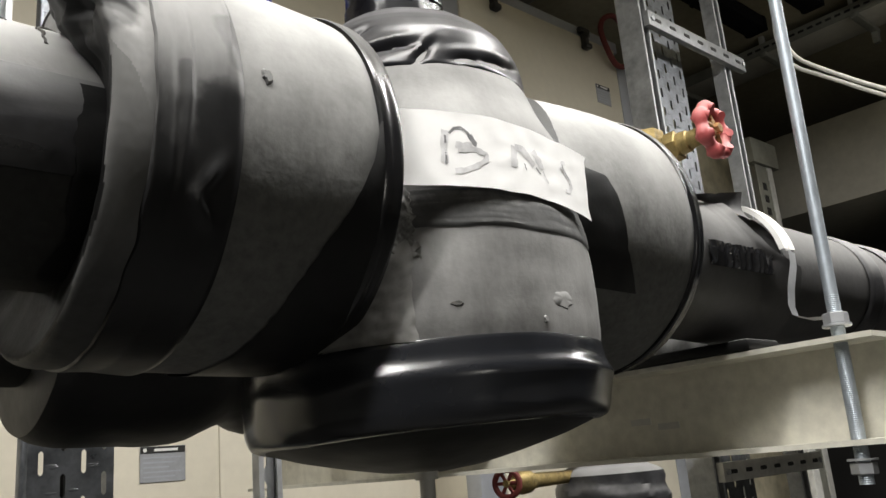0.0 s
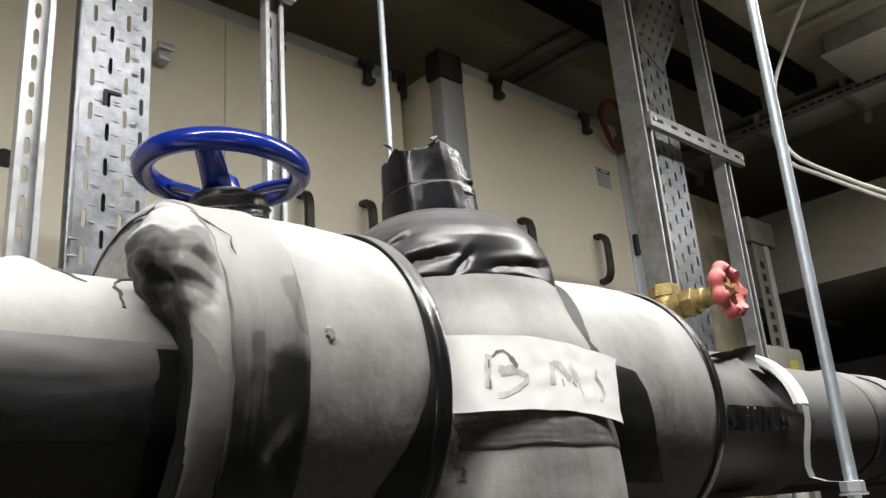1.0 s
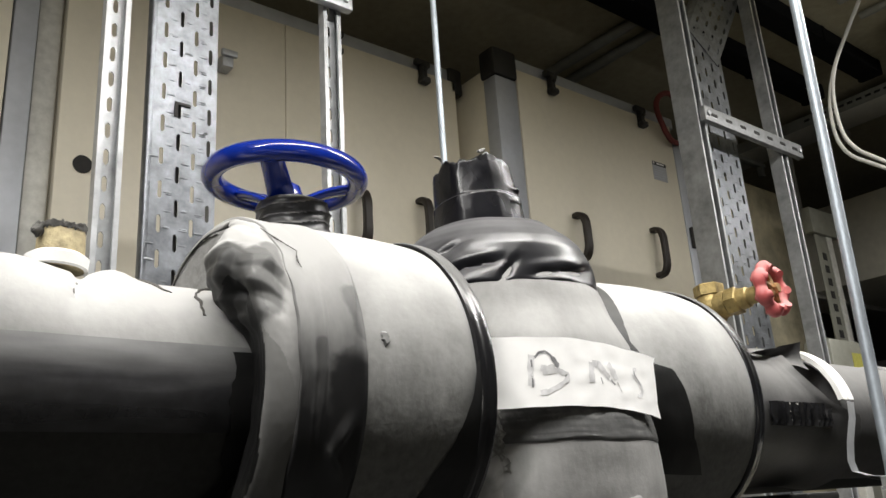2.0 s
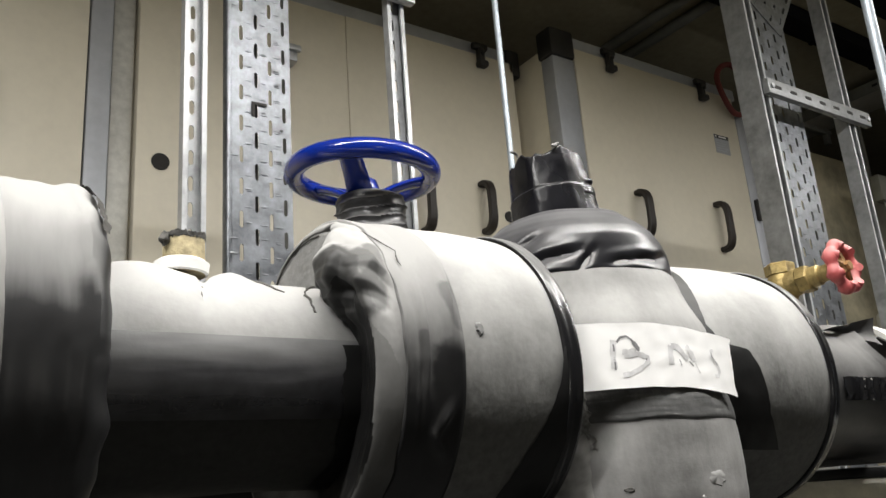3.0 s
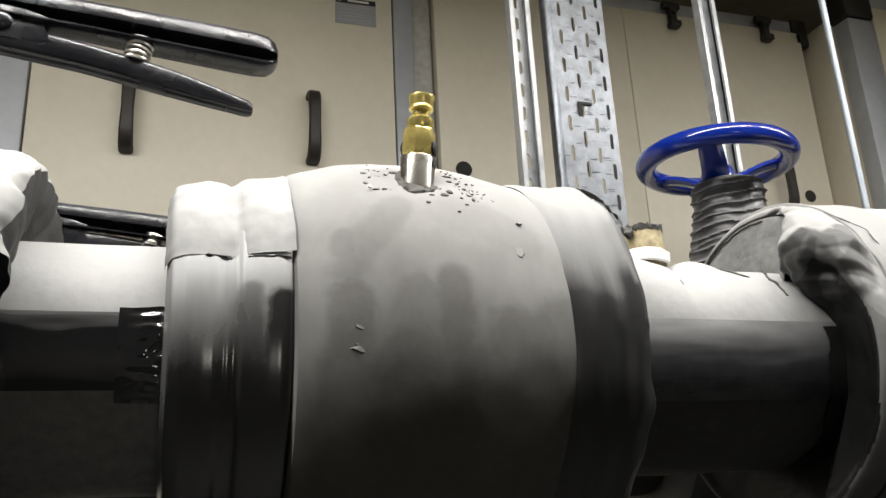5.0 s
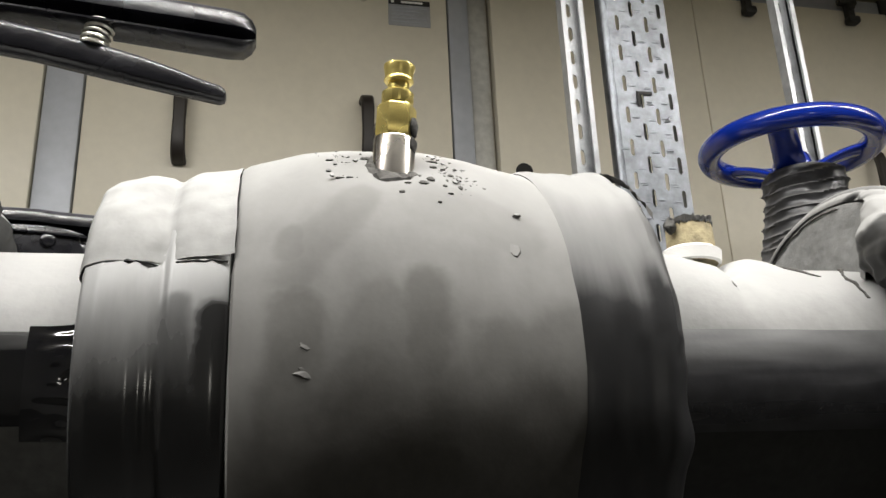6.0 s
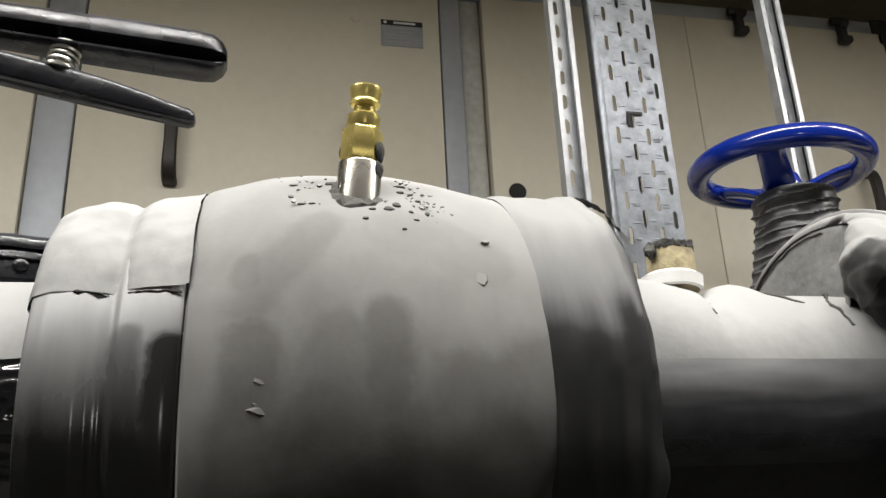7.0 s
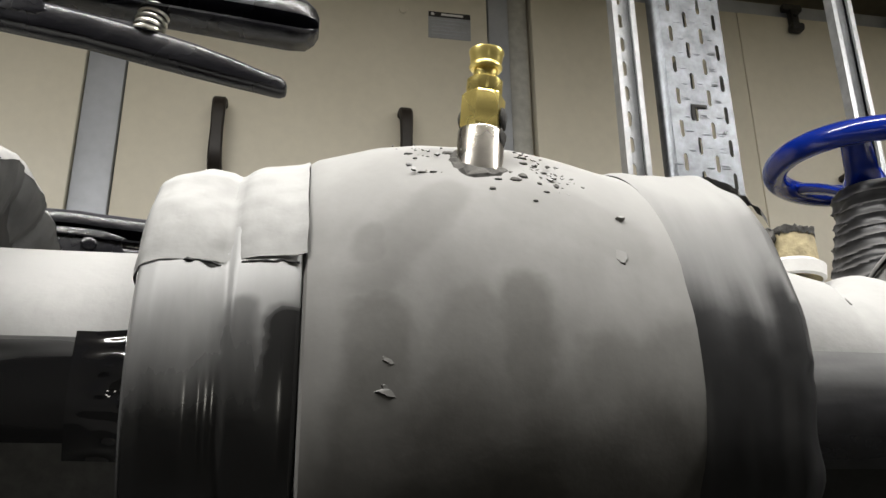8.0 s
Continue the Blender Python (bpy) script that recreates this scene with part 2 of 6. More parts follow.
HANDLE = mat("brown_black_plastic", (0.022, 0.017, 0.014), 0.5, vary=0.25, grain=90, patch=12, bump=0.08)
MOTTLED_CREAM = mat("mottled_cream_paint", (0.42, 0.38, 0.27), 0.5, vary=0.5, grain=12, patch=5, bump=0.05)
PLASTIC = mat("black_plastic", (0.018, 0.017, 0.016), 0.5, vary=0.25, grain=90, patch=12, bump=0.08)
LEVER = mat("dusty_black_lever_enamel", (0.006, 0.006, 0.008), 0.27, vary=0.4, grain=60, patch=18, bump=0.3, bump_scale=40, dust=0.34, dust_colour=(0.20, 0.20, 0.24), dust_noise=24, lo_up=0.3, hi_up=0.95, blots=1.0)
SPRING = mat("spring_steel", (0.6, 0.58, 0.52), 0.3, 1.0, vary=0.15)
LABEL = mat("white_masking_tape", (0.86, 0.855, 0.845), 0.75, vary=0.025, grain=150, patch=25, bump=0.04, bump_scale=60)
SMEAR = mat("smeared_marker_ink", (0.62, 0.615, 0.62), 0.8, vary=0.25, grain=160, patch=70, bump=0.0)
INK = mat("grey_marker_ink", (0.20, 0.20, 0.205), 0.7, vary=0.6, grain=90, patch=60, bump=0.0)
CORK = mat("rusty_pipe_end", (0.38, 0.32, 0.19), 0.85, vary=0.4, grain=160, patch=60, bump=0.4)
RUST = mat("rusty_casting", (0.26, 0.14, 0.05), 0.8, vary=0.6, grain=200, patch=90, bump=0.5)
WHITE = mat("white_sealing_tape", (0.8, 0.79, 0.77), 0.6, vary=0.06, grain=80, patch=20, bump=0.1)
PLATE = mat("grey_name_plate", (0.40, 0.41, 0.43), 0.4, 0.3, vary=0.1, grain=80, patch=20, bump=0.03)
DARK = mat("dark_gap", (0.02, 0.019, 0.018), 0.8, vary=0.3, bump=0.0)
SLAB = mat("grey_concrete_slab", (0.34, 0.305, 0.205), 0.9, vary=0.2, grain=25, patch=1.5, bump=0.2)
FLOORM = mat("grey_screed_floor", (0.03, 0.0295, 0.028), 0.6, vary=0.2, grain=25, patch=1.2, bump=0.1)
WALLM = mat("grey_painted_wall", (0.14, 0.137, 0.126), 0.7, vary=0.1, grain=25, patch=0.8, bump=0.05)
DUCT = mat("dull_duct_sheet", (0.26, 0.26, 0.22), 0.5, 0.3, vary=0.25, grain=20, patch=3, bump=0.05)
SOOT = mat("flat_black_coating", (0.004, 0.004, 0.004), 0.9, spec=0.15, vary=0.4, bump=0.1)
DUCTP = mat("pale_duct_paint", (0.5, 0.48, 0.41), 0.6, vary=0.15, grain=20, patch=2, bump=0.05)
FOIL = mat("dull_foil", (0.42, 0.42, 0.41), 0.32, 0.8, vary=0.2, grain=20, patch=6, bump=0.2, bump_scale=12)
YELLOWP = mat("yellow_sticker", (0.34, 0.32, 0.07), 0.5, vary=0.3)
CABLE = mat("pale_cable_sheath", (0.45, 0.44, 0.40), 0.6, vary=0.1)
YELLOW = mat("yellow_mineral_wool", (0.40, 0.31, 0.12), 0.9, vary=0.5, grain=60, patch=15, bump=0.6)
CORD = mat("dull_red_cord", (0.16, 0.03, 0.025), 0.7, vary=0.2)

# ---- building helpers ----
origins = {}


def thing(name, at, label, category, group="", kind=""):
    ob = new(name)
    ob.empty_display_size = 0.05
    ob.location = at
    origins[ob] = Vector(at)
    return tagged(ob, label, category, group, kind)


def finish(bm, material, smooth=35):
    """A mesh from bm; edges sharper than smooth degrees stay sharp."""
    bmesh.ops.remove_doubles(bm, verts=bm.verts, dist=1e-6)
    bmesh.ops.recalc_face_normals(bm, faces=bm.faces)
    me = bpy.data.meshes.new("mesh")
    for f in bm.faces:
        f.smooth = True
    for e in bm.edges:
        if len(e.link_faces) == 2 and e.calc_face_angle(0) > radians(smooth):
            e.smooth = False
    bm.to_mesh(me)
    bm.free()
    me.materials.append(material)
    return me


def part(name, bm, material, parent, label="", smooth=35):
    """Links a bmesh, given in world coordinates, as one mesh object under a thing or part."""
    o = origins[parent]
    bmesh.ops.translate(bm, verts=bm.verts, vec=-o)
    ob = new(name, finish(bm, material, smooth))
    ob.data.name = name
    ob.parent = parent
    origins[ob] = o
    return tagged(ob, label)


def solid(name, bm, material, label, category, group="", kind="", smooth=35):
    """A top-level thing of one mesh."""
    me = finish(bm, material, smooth)
    me.name = name
    ob = new(name, me)
    origins[ob] = Vector((0, 0, 0))
    return tagged(ob, label, category, group, kind)


def box(x0, x1, y0, y1, z0, z1, bevel=0.002, seg=2, bm=None):
    bm = bm or bmesh.new()
    v = bmesh.ops.create_cube(bm, size=1.0, matrix=Matrix.LocRotScale(((x0 + x1) / 2, (y0 + y1) / 2, (z0 + z1) / 2), None, (abs(x1 - x0), abs(y1 - y0), abs(z1 - z0))))["verts"]
    if bevel:
        es = list({e for w in v for e in w.link_edges})
        bmesh.ops.bevel(bm, geom=es, offset=bevel, segments=seg, profile=0.5, affect="EDGES")
    return bm


def turn_frame(axis):
    """Two directions square to an axis."""
    a = Vector(axis).normalized()
    u = Vector((1, 0, 0))
    u = (u - a * u.dot(a)).normalized()
    if abs(a.z) < 0.9:
        u = Vector((0, 0, 1)).cross(a).normalized()
    return a, u, a.cross(u)


def lathe(profile, base, axis=(0, 0, 1), seg=48, bm=None, shape=None, closed=True, start=0.0, stop=360.0):
    """Turns (distance along the axis, radius) round an axis. shape(s, angle, r) gives the changed radius and shift along the axis."""
    bm = bm or bmesh.new()
    base = Vector(base)
    a, u, v = turn_frame(axis)
    full = stop - start >= 359.9
    count = seg if full else seg + 1
    rings = []
    for s, r in profile:
        ring = []
        for i in range(count):
            g = radians(start + (stop - start) * i / seg)
            rr, ss = (shape(s, g, r) if shape else (r, 0))
            ring.append(bm.verts.new(base + a * (s + ss) + (u * math.cos(g) + v * math.sin(g)) * rr))
        rings.append(ring)
    for p, q in zip(rings, rings[1:]):
        for i in range(seg):
            j = (i + 1) % count
            bm.faces.new((p[i], p[j], q[j], q[i]))
    if closed and full:
        for ring, keep in ((rings[0], profile[0][1]), (rings[-1], profile[-1][1])):
            if keep > 1e-5:
                bm.faces.new(ring)
    return bm


YC, ZB, ZP = 0.55, 1.222, 1.217


def along(profile, seg=96, shape=None, start=0.0, stop=360.0, y=YC, z=ZB, bm=None, closed=True):
    """A shell round the pipe's axis, which runs along x. Angle 0 faces the aisle, 90 degrees faces up."""
    bm = bm or bmesh.new()
    full = stop - start >= 359.9
    count = seg if full else seg + 1
    rings = []
    for x, r in profile:
        ring = []
        for i in range(count):
            g = radians(start + (stop - start) * i / seg)
            rr, dx = shape(x, g, r) if shape else (r, 0)
            ring.append(bm.verts.new((x + dx, y - rr * math.cos(g), z + rr * math.sin(g))))
        rings.append(ring)
    for p, q in zip(rings, rings[1:]):
        for i in range(seg):
            j = (i + 1) % count
            bm.faces.new((p[i], p[j], q[j], q[i]))
    if closed and full:
        bm.faces.new(rings[0])
        bm.faces.new(rings[-1])
    return bm


def fill(profile, step=0.006):
    """The same profile with points at most step apart."""
    out = [profile[0]]
    for (s0, r0), (s1, r1) in zip(profile, profile[1:]):
        k = max(1, int(math.hypot(s1 - s0, r1 - r0) / step))
        out += [(s0 + (s1 - s0) * i / k, r0 + (r1 - r0) * i / k) for i in range(1, k + 1)]
    return out


def smooth_profile(profile, step=0.006, rounds=2):
    p = fill(profile, step)
    for _ in range(rounds):
        p = [p[0]] + [((a[0] + 2 * b[0] + c[0]) / 4, (a[1] + 2 * b[1] + c[1]) / 4) for a, b, c in zip(p, p[1:], p[2:])] + [p[-1]]
    return p


def n3(x, y, z):
    return noise.noise(Vector((x, y, z)))


def lumpy(amount, scale, seed=0.0, fine=0.0):
    """Uneven radius: soft lumps and fine lumps."""
    def f(x, g, r):
        p = (x * scale + seed, math.cos(g) * r * scale, math.sin(g) * r * scale)
        d = amount * n3(*p)
        if fine:
            d += fine * n3(p[0] * 4.1, p[1] * 4.1, p[2] * 4.1 + 7)
        return r + d, 0.0
    return f


def tube(points, radius, seg=10, bm=None, closed=False, flat=1.0):
    """A round bar through points."""
    bm = bm or bmesh.new()
    pts = [Vector(p) for p in points]
    rings = []
    last = None
    for i, p in enumerate(pts):
        if closed:
            d = (pts[(i + 1) % len(pts)] - pts[i - 1]).normalized()
        else:
            d = (pts[min(i + 1, len(pts) - 1)] - pts[max(i - 1, 0)]).normalized()
        u = last - d * last.dot(d) if last else d.orthogonal()
        u.normalize()
        last = u
        v = d.cross(u)
        r = radius[i] if isinstance(radius, (list, tuple)) else radius
        rings.append([bm.verts.new(p + (u * math.cos(2 * math.pi * k / seg) * flat + v * math.sin(2 * math.pi * k / seg)) * r) for k in range(seg)])
    pairs = list(zip(rings, rings[1:])) + ([(rings[-1], rings[0])] if closed else [])
    for p, q in pairs:
        for k in range(seg):
            j = (k + 1) % seg
            bm.faces.new((p[k], p[j], q[j], q[k]))
    if not closed:
        bm.faces.new(rings[0])
        bm.faces.new(rings[-1])
    return bm


def prism(outline, y0, y1, bevel=0.0, plane="xz", seg=2):
    """An outline pushed through a thickness."""
    bm = bmesh.new()

    def at(a, b, c):
        return {"xz": (a, c, b), "yz": (c, a, b), "xy": (a, b, c)}[plane]
    lo = [bm.verts.new(at(a, b, y0)) for a, b in outline]
    hi = [bm.verts.new(at(a, b, y1)) for a, b in outline]
    bm.faces.new(lo)
    bm.faces.new(hi[::-1])
    k = len(outline)
    for i in range(k):
        bm.faces.new((lo[i], lo[(i + 1) % k], hi[(i + 1) % k], hi[i]))
    if bevel:
        bmesh.ops.bevel(bm, geom=list(bm.edges), offset=bevel, segments=seg, profile=0.5, affect="EDGES")
    return bm


def hex_bar(base, axis, r, length, bm=None):
    return lathe([(0, r * 0.9), (length * 0.08, r), (length * 0.92, r), (length, r * 0.9)], base, axis, 6, bm)


def coil(a, b, radius, wire, turns, seg=6):
    a, b = Vector(a), Vector(b)
    d, u, v = turn_frame(b - a)
    k = int(turns * 16)
    return tube([a + (b - a) * i / k + (u * math.cos(2 * math.pi * i / 16) + v * math.sin(2 * math.pi * i / 16)) * radius for i in range(k + 1)], wire, seg)


def wrapped(g):
    d = math.degrees(g)
    return d - 360 if d > 180 else d


def ease(a, b, v):
    q = max(0.0, min(1.0, (v - a) / (b - a)))
    return q * q * (3 - 2 * q)


def crease(a, b, c):
    """Sharp folds: one along each line where the noise changes sign."""
    return (1 - min(1.0, 3.0 * abs(n3(a, b, c)))) ** 1.5


def wave(v):
    return abs(v % 2.0 - 1.0)


# ---- room ----
tagged(solid("floor", box(-4.2, 9.2, -3.2, 4.2, -0.2, 0, 0), FLOORM, "grey screed floor of the plant room", "floor", kind="structure"))
tagged(solid("ceiling", box(-4.2, 9.2, -3.2, 4.2, 3.43, 3.63, 0), SLAB, "dark unlit concrete ceiling slab", "ceiling", kind="structure"))
solid("wall_north", box(-4.2, 9.2, 4.0, 4.2, 0, 3.43, 0), WALLM, "plain grey wall behind the air handling unit", "wall", kind="structure")
bm = box(-4.2, -0.36, -3.2, -3.0, 0, 3.43, 0)
box(0.56, 9.2, -3.2, -3.0, 0, 3.43, 0, bm=bm)
box(-0.36, 0.56, -3.2, -3.0, 2.03, 3.43, 0, bm=bm)
solid("wall_south", bm, WALLM, "plain grey wall with a lit doorway", "wall", kind="structure")
solid("wall_west", box(-4.2, -4.0, -3.0, 4.0, 0, 3.43, 0), WALLM, "plain grey wall at the room's end", "wall", kind="structure")
solid("wall_east", box(9.0, 9.2, -3.0, 4.0, 0, 3.43, 0), WALLM, "plain grey wall at the far end", "wall", kind="structure")

# ---- air handling unit ----
AY, BY = 2.15, 1.97
TOP, TOP_B = 2.80, 2.825


def handle(parent, x, y, z0, z1):
    """A bow handle of flat strap with rounded feet."""
    m = (z0 + z1) / 2
    half = 0.019
    path = [(0.0, z1 - 0.004), (0.02, z1 - 0.004), (0.034, z1 - 0.008), (0.044, z1 - 0.019), (0.052, z1 - 0.04), (0.054, z1 - 0.06), (0.054, m), (0.054, z0 + 0.06), (0.052, z0 + 0.04), (0.044, z0 + 0.019), (0.034, z0 + 0.008), (0.02, z0 + 0.004), (0.0, z0 + 0.004)]
    bm = bmesh.new()
    prev = None
    for k, (out, z) in enumerate(path):
        o2, z2 = path[min(k + 1, len(path) - 1)]
        o1, zz1 = path[max(k - 1, 0)]
        d = math.hypot(o2 - o1, z2 - zz1)
        no, nz = -(z2 - zz1) / d, (o2 - o1) / d
        w = half * (0.86 + 0.14 * abs(z - m) / (z1 - m))
        ring = [bm.verts.new((x + a * w, y - (out + no * b * 0.0105), z + nz * b * 0.0105)) for a, b in ((-1, -0.5), (-0.8, -1), (0.8, -1), (1, -0.5), (1, 0.5), (0.75, 1), (-0.75, 1), (-1, 0.5))]
        if prev:
            for j in range(8):
                bm.faces.new((prev[j], prev[(j + 1) % 8], ring[(j + 1) % 8], ring[j]))
        else:
            bm.faces.new(ring)
        prev = ring
    bm.faces.new(prev)
    part("handle", bm, HANDLE, parent, "black plastic bow handle")


def latch(parent, x, y, z):
    """A clamp with a cross-piece, a stem and a turned-out foot with its screw."""
    bm = box(x - 0.013, x + 0.013, y - 0.028, y, z - 0.034, z + 0.03, 0.005)
    box(x - 0.036, x + 0.034, y - 0.024, y, z + 0.022, z + 0.048, 0.006, bm=bm)
    box(x - 0.02, x + 0.024, y - 0.036, y - 0.002, z - 0.056, z - 0.03, 0.007, bm=bm)
    lathe([(0, 0.009), (0.008, 0.009), (0.01, 0.006)], (x, y - 0.028, z + 0.002), (0, -1, 0), 12, bm=bm)
    part("latch", bm, PLASTIC, parent, "black plastic panel clamp")


def plate(parent, x0, x1, y, z0, z1):
    p = part("name_plate", box(x0, x1, y - 0.002, y, z0, z1, 0.0006, 1), PLATE, parent, "grey name plate with a black heading")
    h = (z1 - z0) * 0.2
    part("heading", box(x0 + 0.001, x1 - 0.001, y - 0.0032, y - 0.0021, z1 - h, z1 - 0.001, 0), PLASTIC, p)
    w = x1 - x0
    part("mark", lathe([(0, 0.28 * h), (0.0008, 0.28 * h)], (x0 + w * 0.1, y - 0.0033, z1 - h * 0.52), (0, -1, 0), 14), WHITE, p)
    part("mark", box(x0 + w * 0.3, x0 + w * 0.82, y - 0.0042, y - 0.0033, z1 - h * 0.72, z1 - h * 0.34, 0), WHITE, p)
    for k in range(5):
        zz = z1 - h * 1.5 - k * (z1 - z0 - h * 1.7) / 5
        part("text_bar", box(x0 + w * 0.07, x0 + w * (0.9 - 0.14 * (k % 3)), y - 0.003, y - 0.0021, zz - 0.004, zz, 0), ALU, p)


def plug_hole(parent, x, y, z, r=0.026):
    part("hole_plug", lathe([(0, r), (0.003, r), (0.004, r * 0.8), (0.004, 0.002)], (x, y, z), (0, -1, 0), 24), DARK, parent, "round black plug")


def panel(parent, x0, x1, y, z0, z1):
    return part("panel", box(x0, x1, y, y + 0.045, z0, z1, 0.004), PANEL, parent)


ahu = thing("air_handling_unit", (0.5, AY, 0.0), "cream-painted air handling unit with aluminium frame and black handles", "air handling unit")
part("casing", box(-3.0, 1.9, AY + 0.05, AY + 1.5, 0.12, TOP - 0.03, 0.004), PANEL, ahu)
part("top_rail", box(-3.0, 1.905, AY + 0.012, AY + 0.06, TOP - 0.02, TOP + 0.035, 0.005), ALU, ahu)
part("base_frame", box(-3.0, 1.9, AY + 0.004, AY + 0.06, 0.02, 0.13, 0.004), ZINC_DULL, ahu)
part("mid_rail", box(-3.0, 1.9, AY + 0.008, AY + 0.05, 1.42, 1.5, 0.004), ALU, ahu)
for x0, x1 in ((-0.848, -0.750), (0.272, 0.335)):
    part("post", box(x0, x1, AY + 0.004, AY + 0.06, 0.13, TOP - 0.021, 0.006), ALU, ahu, "grey aluminium corner post")
part("post", box(0.34, 0.402, AY + 0.03, AY + 0.06, 0.13, TOP - 0.021, 0.004), ZINC_DULL, ahu)
for z0, z1 in ((1.505, TOP - 0.022), (0.135, 1.415)):
    panel(ahu, -2.2, -0.853, AY, z0, z1)
    panel(ahu, -0.744, 0.267, AY, z0, z1)
    panel(ahu, 0.408, 1.1080, AY + 0.002, z0, z1)
    panel(ahu, 1.1088, 1.868, AY, z0, z1)
handle(ahu, -0.49, AY, 2.083, 2.292)
handle(ahu, 0.014, AY, 2.09, 2.303)
handle(ahu, 1.385, AY, 2.0, 2.20)
handle(ahu, 1.652, AY, 2.03, 2.222)
plate(ahu, 0.086, 0.215, AY, 2.568, 2.66)
plate(ahu, 0.885, 1.008, AY, 1.026, 1.117)
part("screw", lathe([(0, 0.013), (0.004, 0.011), (0.005, 0.003)], (0.01, AY, 2.655), (0, -1, 0), 16), PANEL, ahu)
plug_hole(ahu, 0.478, AY, 2.107)
plug_hole(ahu, 1.77, AY, 2.108, 0.022)
latch(ahu, 1.30, AY, 2.768)
latch(ahu, 1.695, AY, 2.768)
bm = box(0.86, 0.898, AY - 0.05, AY + 0.004, 2.515, 2.56, 0.006)
box(0.852, 0.906, AY - 0.062, AY - 0.048, 2.548, 2.57, 0.004, bm=bm)
part("lamp_bracket", bm, ZINC, ahu)

ahu2 = thing("air_handling_unit", (2.5, BY, 0.0), "cream-painted fan section standing proud with black corner caps", "air handling unit")
part("casing", box(1.925, 3.08, BY + 0.05, BY + 1.6, 0.12, TOP_B - 0.03, 0.004), PANEL, ahu2)
part("top_rail", box(1.99, 3.085, BY + 0.012, BY + 0.06, TOP_B - 0.02, TOP_B + 0.035, 0.005), ALU, ahu2)
for x0, x1 in ((1.92, 2.035), (3.045, 3.12)):
    part("post", box(x0, x1, BY, BY + 0.07, 0.13, TOP_B - 0.08, 0.006), ALU, ahu2, "grey aluminium corner post")
part("corner_cap", box(1.912, 2.04, BY - 0.008, BY + 0.08, TOP_B - 0.078, TOP_B + 0.045, 0.012), PLASTIC, ahu2, "black plastic corner cap")
part("corner_cap", box(1.84, 1.91, AY + 0.0, AY + 0.07, TOP - 0.075, TOP + 0.045, 0.012), PLASTIC, ahu2, "black plastic corner cap")
for z0, z1 in ((1.505, TOP_B - 0.022), (0.135, 1.415)):
    panel(ahu2, 2.04, 3.04, BY, z0, z1)
handle(ahu2, 2.29, BY, 2.03, 2.22)
handle(ahu2, 2.78, BY, 2.03, 2.24)
plate(ahu2, 2.855, 2.955, BY, 2.498, 2.588)
latch(ahu2, 2.225, BY, 2.79)
latch(ahu2, 2.805, BY, 2.79)
part("rear_panel", box(3.125, 4.3, BY + 0.17, BY + 0.215, 0.13, TOP_B - 0.06, 0.004), MOTTLED_CREAM, ahu2, "darker mottled cream rear panel")
part("panel_bracket", box(3.70, 3.86, BY + 0.15, BY + 0.171, 2.36, 2.385, 0.003), CABLE, ahu2)
part("panel_bracket", box(3.79, 3.83, BY + 0.148, BY + 0.169, 2.27, 2.47, 0.003), CABLE, ahu2)
part("hinge", box(3.06, 3.085, BY - 0.02, BY, 2.2, 2.3, 0.004), PLASTIC, ahu2)


# ---- strut frames and cable trays ----
def strut(parent, x, y, z0, z1, width=0.043, depth=0.042, pitch=0.05, material=STRUTM):
    """Slotted channel that opens towards the aisle: two folded flanges and a back web with real slots."""
    t, lip = 0.0025, 0.009
    bm = bmesh.new()
    for side in (0, 1):
        def fx(a, s_=side):
            return x + width - a if s_ else x + a
        out_ = [(fx(0), y), (fx(lip), y), (fx(lip), y + 0.006), (fx(lip - t), y + 0.006), (fx(lip - t), y + t), (fx(t), y + t), (fx(t), y + depth), (fx(0), y + depth)]
        lo_ = [bm.verts.new((a, b, z0)) for a, b in out_]
        hi_ = [bm.verts.new((a, b, z1)) for a, b in out_]
        bm.faces.new(lo_)
        bm.faces.new(hi_)
        for i in range(8):
            bm.faces.new((lo_[i], lo_[(i + 1) % 8], hi_[(i + 1) % 8], hi_[i]))
    half = 0.007 if depth > 0.03 else 0.0045
    xm = x + width / 2
    for a, b in ((x + t, xm - half), (xm + half, x + width - t)):
        box(a, b, y + depth - t, y + depth, z0, z1, 0, bm=bm)
    k = int((z1 - z0) / pitch)
    for i in range(k + 1):
        za = z0 if i == 0 else z0 + i * pitch + 0.003
        zb = min(z1, z0 + (i + 1) * pitch - 0.026)
        if zb > za:
            box(xm - half, xm + half, y + depth - t, y + depth, za, zb, 0, bm=bm)
        for end, sgn in ((zb, 1), (z0 + (i + 1) * pitch + 0.003, -1)):
            if end < z1 - 0.03:
                for q in (-1, 1):
                    v_ = [bm.verts.new((xm + q * half, yy, end)) for yy in (y + depth - t, y + depth)] + [bm.verts.new((xm + q * half, yy, end + sgn * 0.005)) for yy in (y + depth - t, y + depth)] + [bm.verts.new((xm + q * half * 0.3, yy, end)) for yy in (y + depth - t, y + depth)]
                    for f in ((0, 2, 4), (1, 5, 3), (0, 1, 3, 2), (2, 3, 5, 4), (4, 5, 1, 0)):
                        bm.faces.new([v_[j] for j in f])
    ob = part("strut", bm, material, parent, "galvanised strut channel", smooth=25)
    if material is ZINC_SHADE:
        # Thin strips in the lighter zinc paint the glint along both lips.
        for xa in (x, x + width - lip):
            part("lip", box(xa + 0.001, xa + lip - 0.001, y - 0.001, y, z0, z1, 0.0004, 1), STRUTM, ob, "lip with its bright glint painted on")
    return ob


